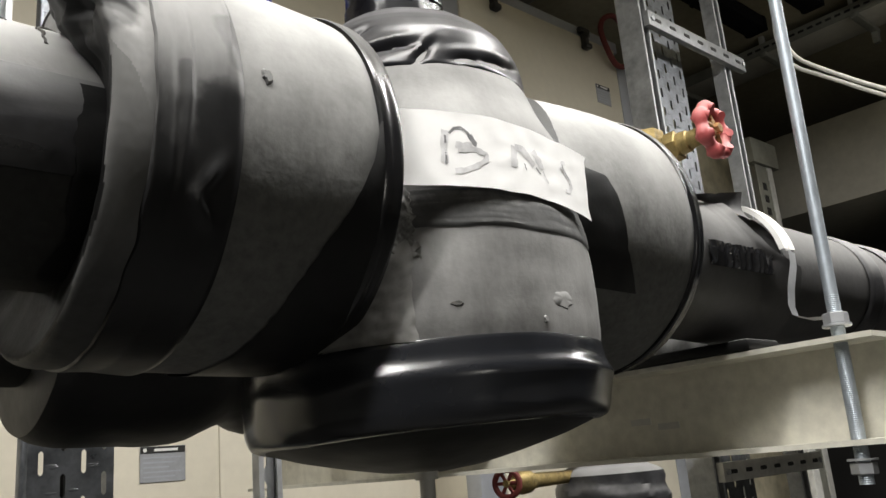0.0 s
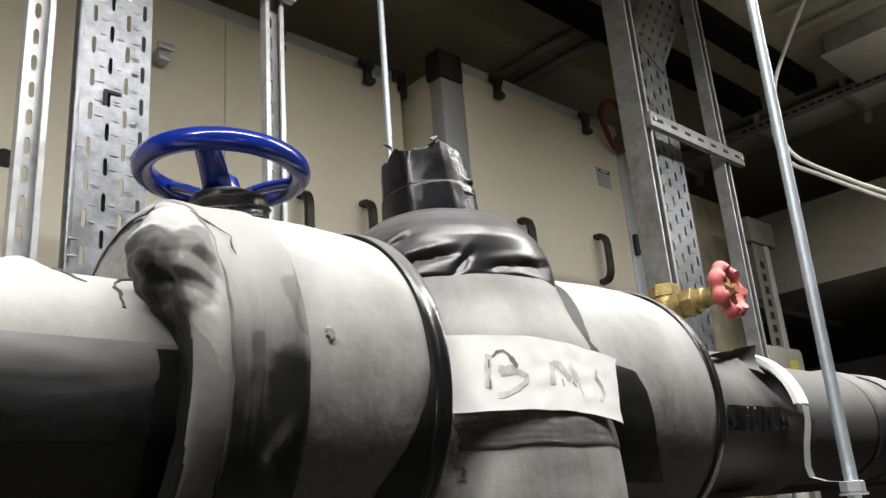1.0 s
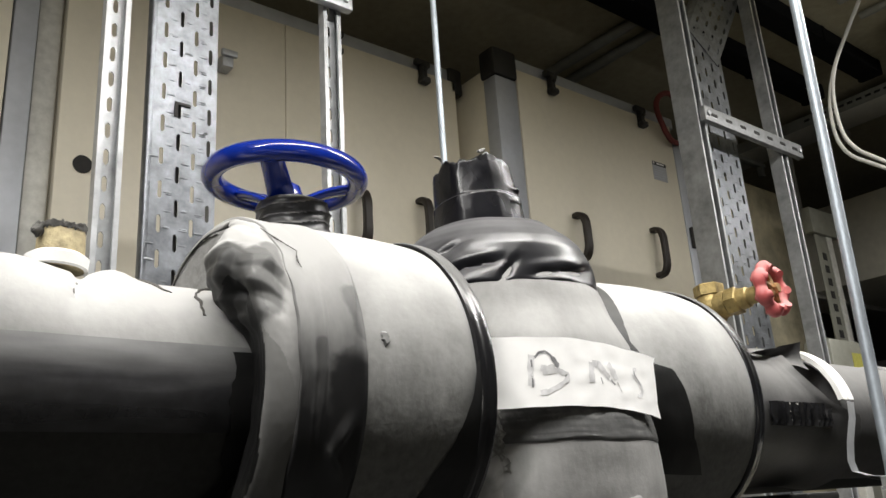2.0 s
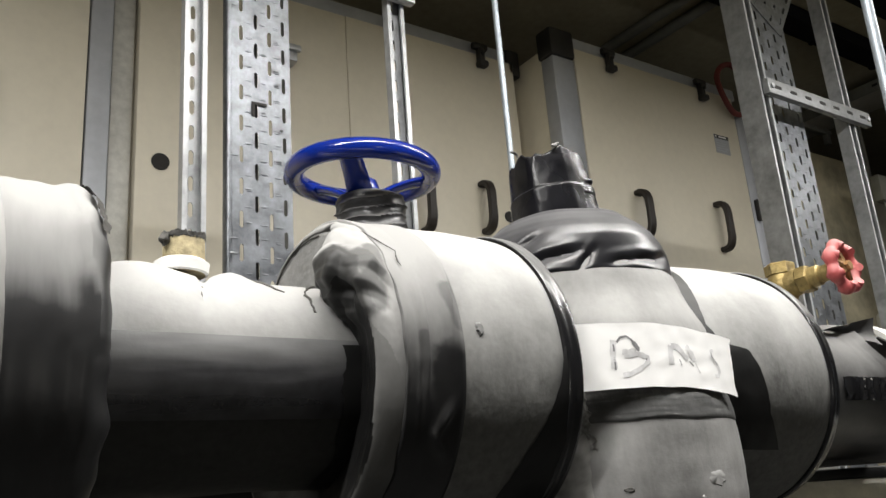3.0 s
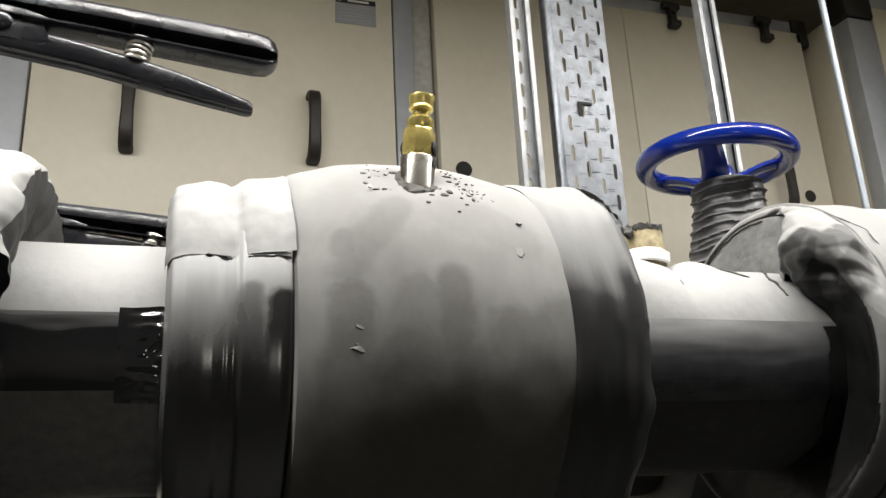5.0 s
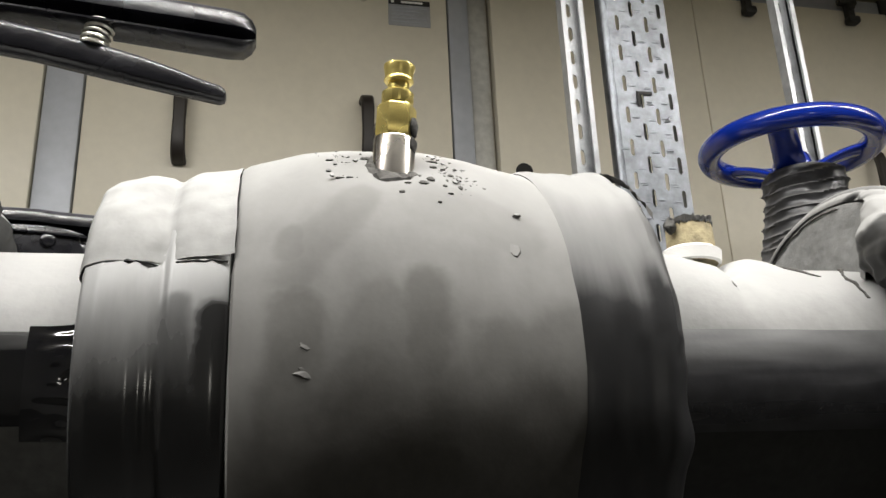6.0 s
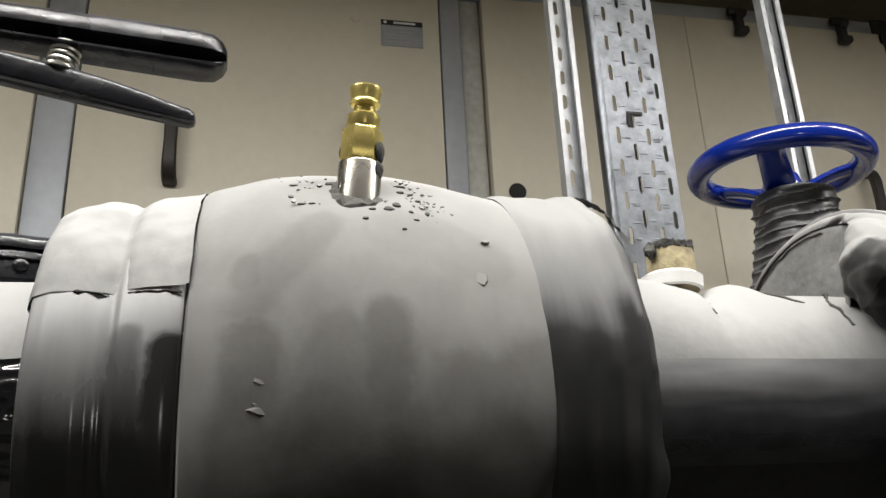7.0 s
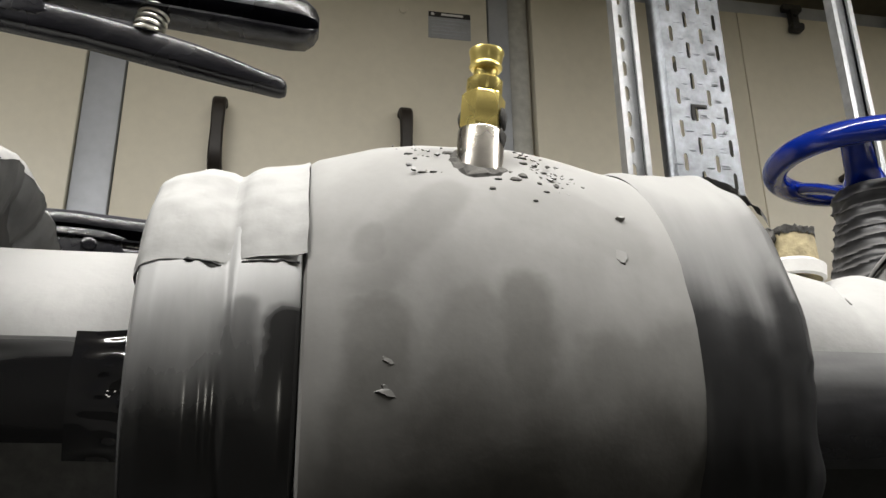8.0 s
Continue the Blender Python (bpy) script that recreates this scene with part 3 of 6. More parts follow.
def tray_slots(x0, x1, z0, z1):
    """Columns, half-width and the bottom of each slot of a perforated tray."""
    w = x1 - x0
    cols = [x0 + w * f for f in (0.15, 0.40, 0.64, 0.88)]
    pitch, out_ = 0.064, []
    for col, c in enumerate(cols):
        s0 = z0 + (pitch * 0.5 if col % 2 else 0.0) + 0.012
        while s0 + 0.033 < z1:
            out_.append((col, c, s0))
            s0 += pitch
    return cols, w * 0.03, out_


def tray_mesh(x0, x1, y, z0, z1):
    """A perforated tray, upright, with round-ended slots cut in four staggered columns and two folded flanges."""
    cols, sw, slots = tray_slots(x0, x1, z0, z1)
    bm = bmesh.new()
    edges = [x0] + [e for c in cols for e in (c - sw, c + sw)] + [x1]
    for a, b in zip(edges[0::2], edges[1::2]):
        box(a, b, y, y + 0.0015, z0, z1, 0, bm=bm)
    for col, c in enumerate(cols):
        z = z0
        for k, cc, s0 in slots:
            if k == col:
                box(c - sw, c + sw, y, y + 0.0015, z, s0, 0, bm=bm)
                z = s0 + 0.033
                for end, sgn in ((s0, 1), (z, -1)):
                    for q in (-1, 1):
                        tri = [(c + q * sw, end), (c + q * sw, end + sgn * sw * 0.9), (c + q * sw * 0.25, end)]
                        f_ = [bm.verts.new((a, y, b)) for a, b in tri]
                        g_ = [bm.verts.new((a, y + 0.0015, b)) for a, b in tri]
                        bm.faces.new(f_)
                        bm.faces.new(g_)
                        bm.faces.new((f_[1], f_[2], g_[2], g_[1]))
        box(c - sw, c + sw, y, y + 0.0015, z, z1, 0, bm=bm)
    for x in (x0, x1 - 0.0015):
        box(x, x + 0.0015, y + 0.0015, y + 0.05, z0, z1, 0, bm=bm)
    return bm


def tray_dents(x0, x1, y, z0, z1, seed):
    """Low pressed ribs that run across between the slots."""
    rnd_ = random.Random(seed)
    cols, sw, slots = tray_slots(x0, x1, z0, z1)
    gap = (x1 - x0) * 0.24
    bm = bmesh.new()
    for col, c, s0 in slots:
        for zc in (s0 + 0.036, s0 + 0.001):
            side = 1 if col < 3 and rnd_.random() < 0.8 else -1
            cx, cz = c + side * (sw + gap * 0.36), zc + rnd_.uniform(-0.002, 0.002)
            a, b, h = gap * rnd_.uniform(0.26, 0.40), rnd_.uniform(0.0022, 0.0034), rnd_.uniform(0.0006, 0.0012)
            top = bm.verts.new((cx, y - h, cz))
            mid = [bm.verts.new((cx + 0.6 * a * math.cos(q), y - 0.75 * h, cz + 0.6 * b * math.sin(q))) for q in [math.pi * j / 5 for j in range(10)]]
            rim = [bm.verts.new((cx + a * math.cos(q), y + 0.0002, cz + b * math.sin(q))) for q in [math.pi * j / 5 for j in range(10)]]
            for j in range(10):
                bm.faces.new((top, mid[j], mid[(j + 1) % 10]))
                bm.faces.new((mid[j], rim[j], rim[(j + 1) % 10], mid[(j + 1) % 10]))
    return bm


def crossbar(parent, x0, x1, y, z, h=0.042, material=ZINC):
    p = part("crossbar", box(x0, x1, y - 0.021, y, z - h / 2, z + h / 2, 0.002), material, parent, "slotted crossbar")
    k = int((x1 - x0) / 0.08)
    slot = None
    for i in range(k):
        xc = x0 + 0.05 + i * (x1 - x0 - 0.1) / max(1, k - 1)
        if slot is None:
            slot, x_first = part("slot", prism([(xc - 0.017, z - 0.002), (xc - 0.014, z - 0.0055), (xc + 0.014, z - 0.0055), (xc + 0.017, z - 0.002), (xc + 0.017, z + 0.002), (xc + 0.014, z + 0.0055), (xc - 0.014, z + 0.0055), (xc - 0.017, z + 0.002)], y - 0.0222, y - 0.0208), DARK, p), xc
        else:
            again = slot.copy()
            scene.collection.objects.link(again)
            again.location = (xc - x_first, 0, 0)
    for x in (x0 + 0.018, x1 - 0.018):
        part("bolt_head", hex_bar((x, y - 0.021, z), (0, -1, 0), 0.009, 0.006), ZINC, p)


left = thing("cable_tray_riser", (0.5, 1.25, 0.0), "galvanised strut frame carrying a perforated cable tray", "cable tray", "tray risers")
strut(left, 0.267, 1.25, 0.0, 3.43, depth=0.024)
strut(left, 0.714, 1.25, 0.0, 3.43, depth=0.022)
part("tray", tray_mesh(0.36, 0.479, 1.257, 0.0, 3.43), ZINC_TRAY, left, "perforated galvanised cable tray")
tagged(part("pressed_ribs", tray_dents(0.36, 0.479, 1.257, 1.0, 2.9, 3), ZINC_TRAY, left, "pressed ribs between the slots", smooth=60), kind="stuff")
# No cable known here; added to make the second slot column look dark.
part("cable", tube([(0.4076, 1.275, 0.0), (0.4076, 1.275, 3.43)], 0.009, 10), PLASTIC, left, "black bar added behind the slots to darken them")
part("corner_mark", box(0.398, 0.404, 1.2535, 1.2552, 1.838, 1.868, 0), DARK, left, "black corner mark")
part("corner_mark", box(0.404, 0.428, 1.2535, 1.2552, 1.862, 1.868, 0), DARK, left, "black corner mark")
crossbar(left, 0.24, 0.775, 1.248, 2.205, 0.044)
crossbar(left, 0.24, 0.775, 1.248, 0.93, 0.044)

right = thing("cable_tray_riser", (2.3, 1.2, 0.0), "galvanised strut frame with slotted crossbars beside the fan section", "cable tray", "tray risers")
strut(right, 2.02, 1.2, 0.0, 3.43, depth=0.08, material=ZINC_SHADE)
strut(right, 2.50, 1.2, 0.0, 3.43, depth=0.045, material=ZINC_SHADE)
part("tray", tray_mesh(2.15, 2.33, 1.26, 0.0, 2.655), ZINC_TRAY, right, "perforated galvanised cable tray")
tagged(part("pressed_ribs", tray_dents(2.15, 2.33, 1.26, 1.0, 2.6, 5), ZINC_TRAY, right, "pressed ribs between the slots", smooth=60), kind="stuff")
bm = tray_mesh(0.0, 0.18, 0.0, 0.0, 0.95)
bmesh.ops.transform(bm, matrix=Matrix.Translation((2.15, 1.257, 2.64)) @ Matrix.Rotation(radians(34), 4, "Y"), verts=bm.verts)
part("tray_bend", bm, ZINC_TRAY, right, "leaning upper length of cable tray")
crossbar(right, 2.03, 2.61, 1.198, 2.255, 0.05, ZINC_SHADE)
crossbar(right, 2.03, 2.61, 1.198, 0.925, 0.05, ZINC_DULL)

# ---- front pipe run ----
def pipe_segment(x0, x1, strip, label, shape=None, r=0.085, strip_mat=STRIPM, z=ZP):
    ob = thing("insulated_pipe", (x0, YC, z), label, "pipe", "pipe run")
    part("insulation", along(fill([(x0, r), (x1, r)], 0.006), 96, shape or lumpy(0.0015, 12), z=z), RUBBER, ob)
    if strip:
        a, b = strip
        part("tape_strip", along(fill([(x0 + 0.001, r + 0.0022), (x1 - 0.001, r + 0.0022)], 0.012), 40, lumpy(0.0008, 30, 3.0, 0.0003), a, b, z=z), strip_mat, ob, "black adhesive seam tape")
    return ob


def valley(g):
    """Where the crease between the two humps runs."""
    return 0.051 + 0.019 * max(0.0, min(1.4, (math.degrees(g) - 46) / 44))


def stub_lumps(x, g, r):
    up = max(0.0, math.sin(g)) ** 3
    d = 0.011 * math.exp(-((x - 0.015) / 0.035) ** 2) + 0.008 * math.exp(-((x - 0.088) / 0.014) ** 2) - 0.009 * math.exp(-((x - valley(g)) / 0.0035) ** 2)
    return r + up * d + 0.0015 * n3(x * 14, math.cos(g), math.sin(g)), 0.0


near = pipe_segment(-0.62, -0.33, (-18, 13), "rubber-insulated pipe with glossy black seam tape", strip_mat=NEARTAPE)
near.children[0].data.materials[0] = SHELL
part("tape_ring", along(fill([(-0.362, 0.0874), (-0.335, 0.0888)], 0.002), 120, lambda x, g, r: (r + max(0.0, (x + 0.362) / 0.027) * (0.0030 * n3(x * 60, g * 6, 2) + 0.0026 * n3(x * 110, g * 15, 5)), 0.0), -23, 15, z=ZP), CRINKLE, near, "crinkled glossy black tape")
mid = pipe_segment(-0.04, 0.172, (-24.5, 16), "dusty rubber-insulated pipe between two valves", stub_lumps)
part("end_tape", along(fill([(0.154, 0.0885), (0.172, 0.0888)], 0.003), 80, lambda x, g, r: (r + 0.0006 * n3(x * 40, g * 6, 2), max(0.0, (0.172 - x) / 0.018) * (0.006 * n3(g * 3, 2, 6) + 0.002 * n3(g * 14, 1, 3))), -75, 13, z=ZP), BLACKT, mid, "black tape round the end of the pipe")
far = pipe_segment(1.03, 4.2, None, "dark rubber-insulated pipe running away over a steel beam")
far.children[0].data.materials[0] = SLEEVE


def sleeve_shape(x, g, r):
    """The end is cut back above, with a tongue left below."""
    k = max(0.0, (x - 0.9) / 0.158)
    deg = wrapped(g)
    end = float(np.interp(deg, [-180, -30, -4, 5, 22, 34, 46, 60, 180], [1.05, 1.055, 1.055, 0.985, 0.95, 0.935, 0.94, 0.96, 0.96]))
    return r + 0.0015 * n3(x * 16, g * 2, 3) + 0.004 * k * max(0.0, n3(g * 2, 2, 2)), k * (end - 1.058) + 0.005 * k * n3(g * 7, 4, 4)


sleeve = thing("pipe_sleeve", (0.74, YC, ZP), "dark rubber sleeve with a torn open end", "pipe insulation")
part("insulation", along(fill([(0.735, 0.0885), (0.9, 0.0885), (1.0, 0.0915), (1.058, 0.0955)], 0.006), 96, sleeve_shape, z=ZP, closed=False), SLEEVE, sleeve)

# wrapped strainer body
b1 = thing("insulated_strainer", (-0.18, YC, ZB), "dusty grey foam-wrapped strainer body on the pipe run", "insulated valve", "wrapped fittings")
part("shell", along(smooth_profile([(-0.263, 0.09), (-0.263, 0.133), (-0.245, 0.139), (-0.225, 0.145), (-0.2, 0.149), (-0.16, 0.150), (-0.13, 0.146), (-0.105, 0.141), (-0.078, 0.1365), (-0.05, 0.1375), (-0.05, 0.09)], 0.005, 1), 128, lumpy(0.0018, 11, 1.0, 0.0006)), STRAINER, b1)
part("collar", along(smooth_profile([(-0.334, 0.086), (-0.336, 0.108), (-0.333, 0.119), (-0.325, 0.1235), (-0.315, 0.1250), (-0.3075, 0.1252), (-0.3045, 0.1238), (-0.3030, 0.1230), (-0.3005, 0.1240), (-0.2985, 0.1234), (-0.2967, 0.1223), (-0.2950, 0.1236), (-0.2920, 0.1262), (-0.285, 0.128), (-0.278, 0.1292), (-0.270, 0.1298), (-0.2635, 0.128), (-0.261, 0.09)], 0.0012, 1), 128, lumpy(0.0012, 10, 4.0)), COLLAR, b1, "glossy black tape collar with rounded ridges")


def flap_shape(x, g, r):
    lift = ease_up(g) * (1 - max(0.0, min(1.0, (x + 0.28) / 0.018)))
    return r + 0.0002 + 0.0007 * ease(20, 30, math.degrees(g)) + lift * (0.0004 + 0.0020 * n3(x * 45, g * 5, 2)) + 0.0006 * n3(x * 110, g * 14, 5), 0.0012 * n3(g * 8, 1.3, 0)


def ease_up(g):
    return max(0.0, min(1.0, (math.degrees(g) - 24) / 22))


part("dust_flap", along(smooth_profile([(-0.337, 0.104), (-0.3375, 0.110), (-0.3335, 0.1205), (-0.325, 0.1242), (-0.315, 0.1256), (-0.3075, 0.1258), (-0.3005, 0.1248), (-0.2965, 0.1222), (-0.2935, 0.1240), (-0.290, 0.1272), (-0.284, 0.1292), (-0.278, 0.1302), (-0.270, 0.1312), (-0.2645, 0.1322), (-0.2618, 0.1334)], 0.002, 1), 110, flap_shape, 20, 165), SHELL, b1, "pale dusty foam flap over the collar")
EDGE = [(-0.3145 + 0.0016 * q, float(np.interp(-0.3145 + 0.0016 * q, [-0.315, -0.3075, -0.3005, -0.2965, -0.2935, -0.290, -0.284, -0.278, -0.27, -0.264], [0.1252, 0.1256, 0.1244, 0.1210, 0.1230, 0.1266, 0.1284, 0.1295, 0.1300, 0.1300])), radians(19.9 - 0.035 * q + 0.5 * n3(q * 0.4, 2, 6))) for q in range(32)]
part("torn_edge", tube([(x, YC - r * math.cos(q), ZB + r * math.sin(q)) for x, r, q in EDGE], [0.0004 + 0.0022 * abs(n3(k * 0.35, 9, 2)) for k in range(32)], 8), BLACKT, b1, "thin dark uneven line under the flap")


def cuff_shape(x, g, r):
    w = math.sin(x * 300 + 2.2 * math.sin(g * 1.3 + 0.4) + 3 * n3(g * 2, x * 9, 1))
    k = (x + 0.09) / 0.06
    return r + 0.0016 * w * k + 0.0025 * n3(x * 25, g * 4, 6) * k, 0.004 * n3(g * 5, 3, 1) * k


part("cuff", along(smooth_profile([(-0.0915, 0.1385), (-0.088, 0.1405), (-0.06, 0.1395), (-0.042, 0.141), (-0.033, 0.1385), (-0.027, 0.128), (-0.03, 0.105), (-0.034, 0.086)], 0.004, 1), 160, cuff_shape), CUFF, b1, "wrinkled dusty tape cuff")
part("torn_edge", along(fill([(-0.0335, 0.1412), (-0.0275, 0.1355)], 0.002), 90, lambda x, g, r: (r + 0.0022 * n3(g * 22, 1, 4), 0.0022 * n3(g * 16, 3, 1)), 34, 110), CRUMB, b1, "dark torn foam edge")


def tear_at(parent, c, nrm, side, up, w, h, seed, lift=1.0, material=SMUDGE):
    """A small lifted tear in the foam skin."""
    bm = bmesh.new()
    rim, top = [], []
    for i in range(30):
        a = 2 * math.pi * i / 30
        k = 1 + 0.35 * n3(math.cos(a) * 2 + seed, math.sin(a) * 2, seed) + 0.12 * n3(math.cos(a) * 7 + seed, math.sin(a) * 7, seed)
        e = side * math.cos(a) * w * k + up * math.sin(a) * h * k
        rim.append(bm.verts.new(c + e - nrm * 0.0015))
        top.append(bm.verts.new(c + e * 0.72 + nrm * lift * (0.0007 * max(0, -math.sin(a)) + 0.0001)))
    for i in range(30):
        j = (i + 1) % 30
        bm.faces.new((rim[i], rim[j], top[j], top[i]))
    mid_v = bm.verts.new(c + nrm * 0.0004 * lift + up * h * 0.2)
    for i in range(30):
        bm.faces.new((top[i], top[(i + 1) % 30], mid_v))
    part("tear", bm, material, parent)


def tear(parent, x, g, r, w, h, seed, lift=1.0, material=SMUDGE):
    g = radians(g)
    tear_at(parent, Vector((x, YC - r * math.cos(g), ZB + r * math.sin(g))), Vector((0, -math.cos(g), math.sin(g))), Vector((1, 0, 0)), Vector((0, math.sin(g), math.cos(g))), w, h, seed, lift, material)


for k, (x, g, w, h, lift) in enumerate(((-0.2253, -1.6, 0.0065, 0.0030, 2.8), (-0.2250, -6.7, 0.0080, 0.0040, 3.4), (-0.2193, 17.6, 0.003, 0.0018, 1.4), (-0.1217, 18.9, 0.0042, 0.0050, 0.4), (-0.1282, 8.6, 0.0045, 0.0022, 0.8), (-0.1154, 29.1, 0.0022, 0.0014, 1.0))):
    tear(b1, x, g, 0.1435 if x < -0.2 else 0.1454, w, h, k, 0.42 * lift, STRAINER if k < 3 else RUBBER_GREY)

# crumbled foam round the test plug
rnd = random.Random(4)
dark, pale = bmesh.new(), bmesh.new()
for x_mid, g_mid, dx, dg, many, share in ((-0.210, 49, 0.006, 3.0, 60, 0.25), (-0.204, 39, 0.006, 0.6, 12, 0.8), (-0.153, 51, 0.004, 2.5, 60, 0.6), (-0.147, 42, 0.005, 2.0, 80, 0.6), (-0.140, 37, 0.004, 1.5, 50, 0.4), (-0.164, 38.5, 0.006, 1.3, 70, 0.6), (-0.174, 34, 0.006, 1.4, 26, 0.3), (-0.165, 30, 0.008, 1.5, 14, 0.2)):
    for k in range(int(0.28 * many)):
        x, g = rnd.gauss(x_mid, dx), radians(rnd.gauss(g_mid, dg))
        r = 0.1491 + 0.0005 * rnd.random()
        size = rnd.uniform(0.0003, 0.0008) * (1.0 if rnd.random() < 0.8 else 2.0)
        c = Vector((x, YC - r * math.cos(g), ZB + r * math.sin(g)))
        turn = Matrix.Rotation(rnd.uniform(0, 6.28), 3, "Z")
        into = dark if rnd.random() < share else pale
        vs = []
        for q in range(5):
            e = turn @ Vector((math.cos(q * 1.257) * size * rnd.uniform(0.7, 2.0), math.sin(q * 1.257) * size * rnd.uniform(0.5, 1.1), 0))
            vs.append(c + Vector((e.x, e.y * math.sin(g), e.y * math.cos(g) + rnd.uniform(-0.2, 0.7) * size)))
        top = [into.verts.new(v + Vector((0, -0.5, 0.6)) * size * 0.2) for v in vs]
        low = [into.verts.new(v - Vector((0, -0.5, 0.6)) * size * 0.5) for v in vs]
        into.faces.new(top)
        into.faces.new(low[::-1])
        for q in range(5):
            into.faces.new((low[q], low[(q + 1) % 5], top[(q + 1) % 5], top[q]))
skin = lumpy(0.0018, 11, 1.0, 0.0006)
for k, (x, g, w, h) in enumerate(((-0.1553, 49.0, 0.0042, 0.0016), (-0.1561, 44.8, 0.0026, 0.0018), (-0.1514, 44.3, 0.0022, 0.0009), (-0.1475, 41.6, 0.0020, 0.0016), (-0.1600, 38.4, 0.0026, 0.0028), (-0.1645, 36.8, 0.0034, 0.0024), (-0.1732, 36.5, 0.0024, 0.0010), (-0.1775, 33.0, 0.0020, 0.0014), (-0.1529, 36.2, 0.0015, 0.0013), (-0.1509, 33.4, 0.0020, 0.0007), (-0.1440, 36.5, 0.0018, 0.0026), (-0.1583, 29.9, 0.0014, 0.0008), (-0.2106, 46.3, 0.0014, 0.0012), (-0.2145, 43.0, 0.0018, 0.0024), (-0.2129, 50.1, 0.0026, 0.0022), (-0.2090, 38.9, 0.0030, 0.0009), (-0.2040, 38.6, 0.0022, 0.0006), (-0.1930, 49.0, 0.0040, 0.0034), (-0.1915, 45.0, 0.0030, 0.0022))):
    around = skin(x, radians(g), float(np.interp(x, [-0.225, -0.2, -0.16, -0.13], [0.145, 0.149, 0.150, 0.146])))[0]
    tear(b1, x, g, around + 0.0004, w, h, k + 40, 0.5, SMUDGE if 12 <= k < 17 and k != 15 else CRUMB)
tagged(part("crumbled_foam", dark, CRUMB, b1, "crumbled dark foam"), kind="stuff")
tagged(part("foam_flake", pale, RUBBER, b1, "pale dusty foam flakes"), kind="stuff")
G0 = radians(43)
PB = Vector((-0.181, YC - 0.143 * math.cos(G0), ZB + 0.143 * math.sin(G0)))
part("torn_hole", lathe(fill([(0, 0.0162), (0.0058, 0.0162), (0.0075, 0.0148), (0.0078, 0.010)], 0.002), PB, (0, -math.cos(G0), math.sin(G0)), 28, shape=lambda s, g, r: (r * (1 + 0.35 * n3(math.cos(g) * 1.5, math.sin(g) * 1.5, 8) + 0.08 * n3(math.cos(g) * 6, math.sin(g) * 6, 3)), 0.002 * n3(math.cos(g) * 5, math.sin(g) * 5, s * 200))), CRUMB, b1, "torn foam hole")

# test plug
plugt = thing("test_plug", tuple(PB), "brass pressure test plug on a nickel-plated nipple", "test plug")
AX = Vector((0.065, -0.13, 1.0)).normalized()
P0 = Vector((-0.1798, 0.447, 1.309))
part("nipple", lathe([(-0.004, 0.0114), (0.0335, 0.0120), (0.0345, 0.0114), (0.0345, 0.009)], P0, AX, 32), NICKEL, plugt, "nickel-plated nipple")
a = AX
for s, side in ((0.030, (0.85, -0.5, 0)), (0.004, (-0.95, -0.3, 0)), (0.008, (-0.98, 0.2, 0)), (0.001, (-0.35, -0.9, 0)), (0.001, (0.6, -0.8, 0))):
    e = (Vector(side) - a * a.dot(Vector(side))).normalized()
    c = P0 + a * s + e * 0.0122
    bm = bmesh.new()
    bmesh.ops.create_icosphere(bm, subdivisions=3, radius=0.0048, matrix=Matrix.Translation(c - e * 0.0009) @ Matrix((e * 0.28, a.cross(e), a * 1.1)).transposed().to_4x4())
    for w in bm.verts:
        w.co += e * 0.0008 * n3(*(w.co * 260)) + a * 0.002 * n3(*(w.co * 190))
    part("glue_smear", bm, CRUMB, plugt, "dark glue smear")
part("hex_body", hex_bar(P0 + AX * 0.0347, AX, 0.0114, 0.0195), BRASS, plugt, "hexagonal brass body")
part("collar", lathe([(0, 0.0085), (0.0015, 0.0092), (0.0075, 0.0092), (0.009, 0.0075)], P0 + AX * 0.0542, AX, 32), BRASS, plugt)
part("neck", lathe([(0, 0.0062), (0.007, 0.0062)], P0 + AX * 0.0625, AX, 24), BRASS, plugt)
part("cap", lathe([(0, 0.0078), (0.001, 0.0086), (0.002, 0.0086), (0.003, 0.0080), (0.007, 0.0085), (0.0095, 0.0092), (0.0105, 0.0090), (0.0110, 0.0082), (0.0110, 0.002)], P0 + AX * 0.0680, AX, 32), BRASS, plugt, "round brass cap")
for side in ((0.9, -0.45, 0), (-0.7, 0.7, 0)):
    e = (Vector(side) - a * a.dot(Vector(side))).normalized()
    bm = bmesh.new()
    bmesh.ops.create_icosphere(bm, subdivisions=3, radius=0.0055, matrix=Matrix.Translation(P0 + a * 0.041 + e * 0.0108) @ Matrix((e * 0.3, a.cross(e), a * 1.1)).transposed().to_4x4())
    for w in bm.verts:
        w.co += e * 0.0008 * n3(*(w.co * 240)) + a * 0.002 * n3(*(w.co * 190))
    part("glue_smear", bm, CRUMB, plugt, "dark glue smear")

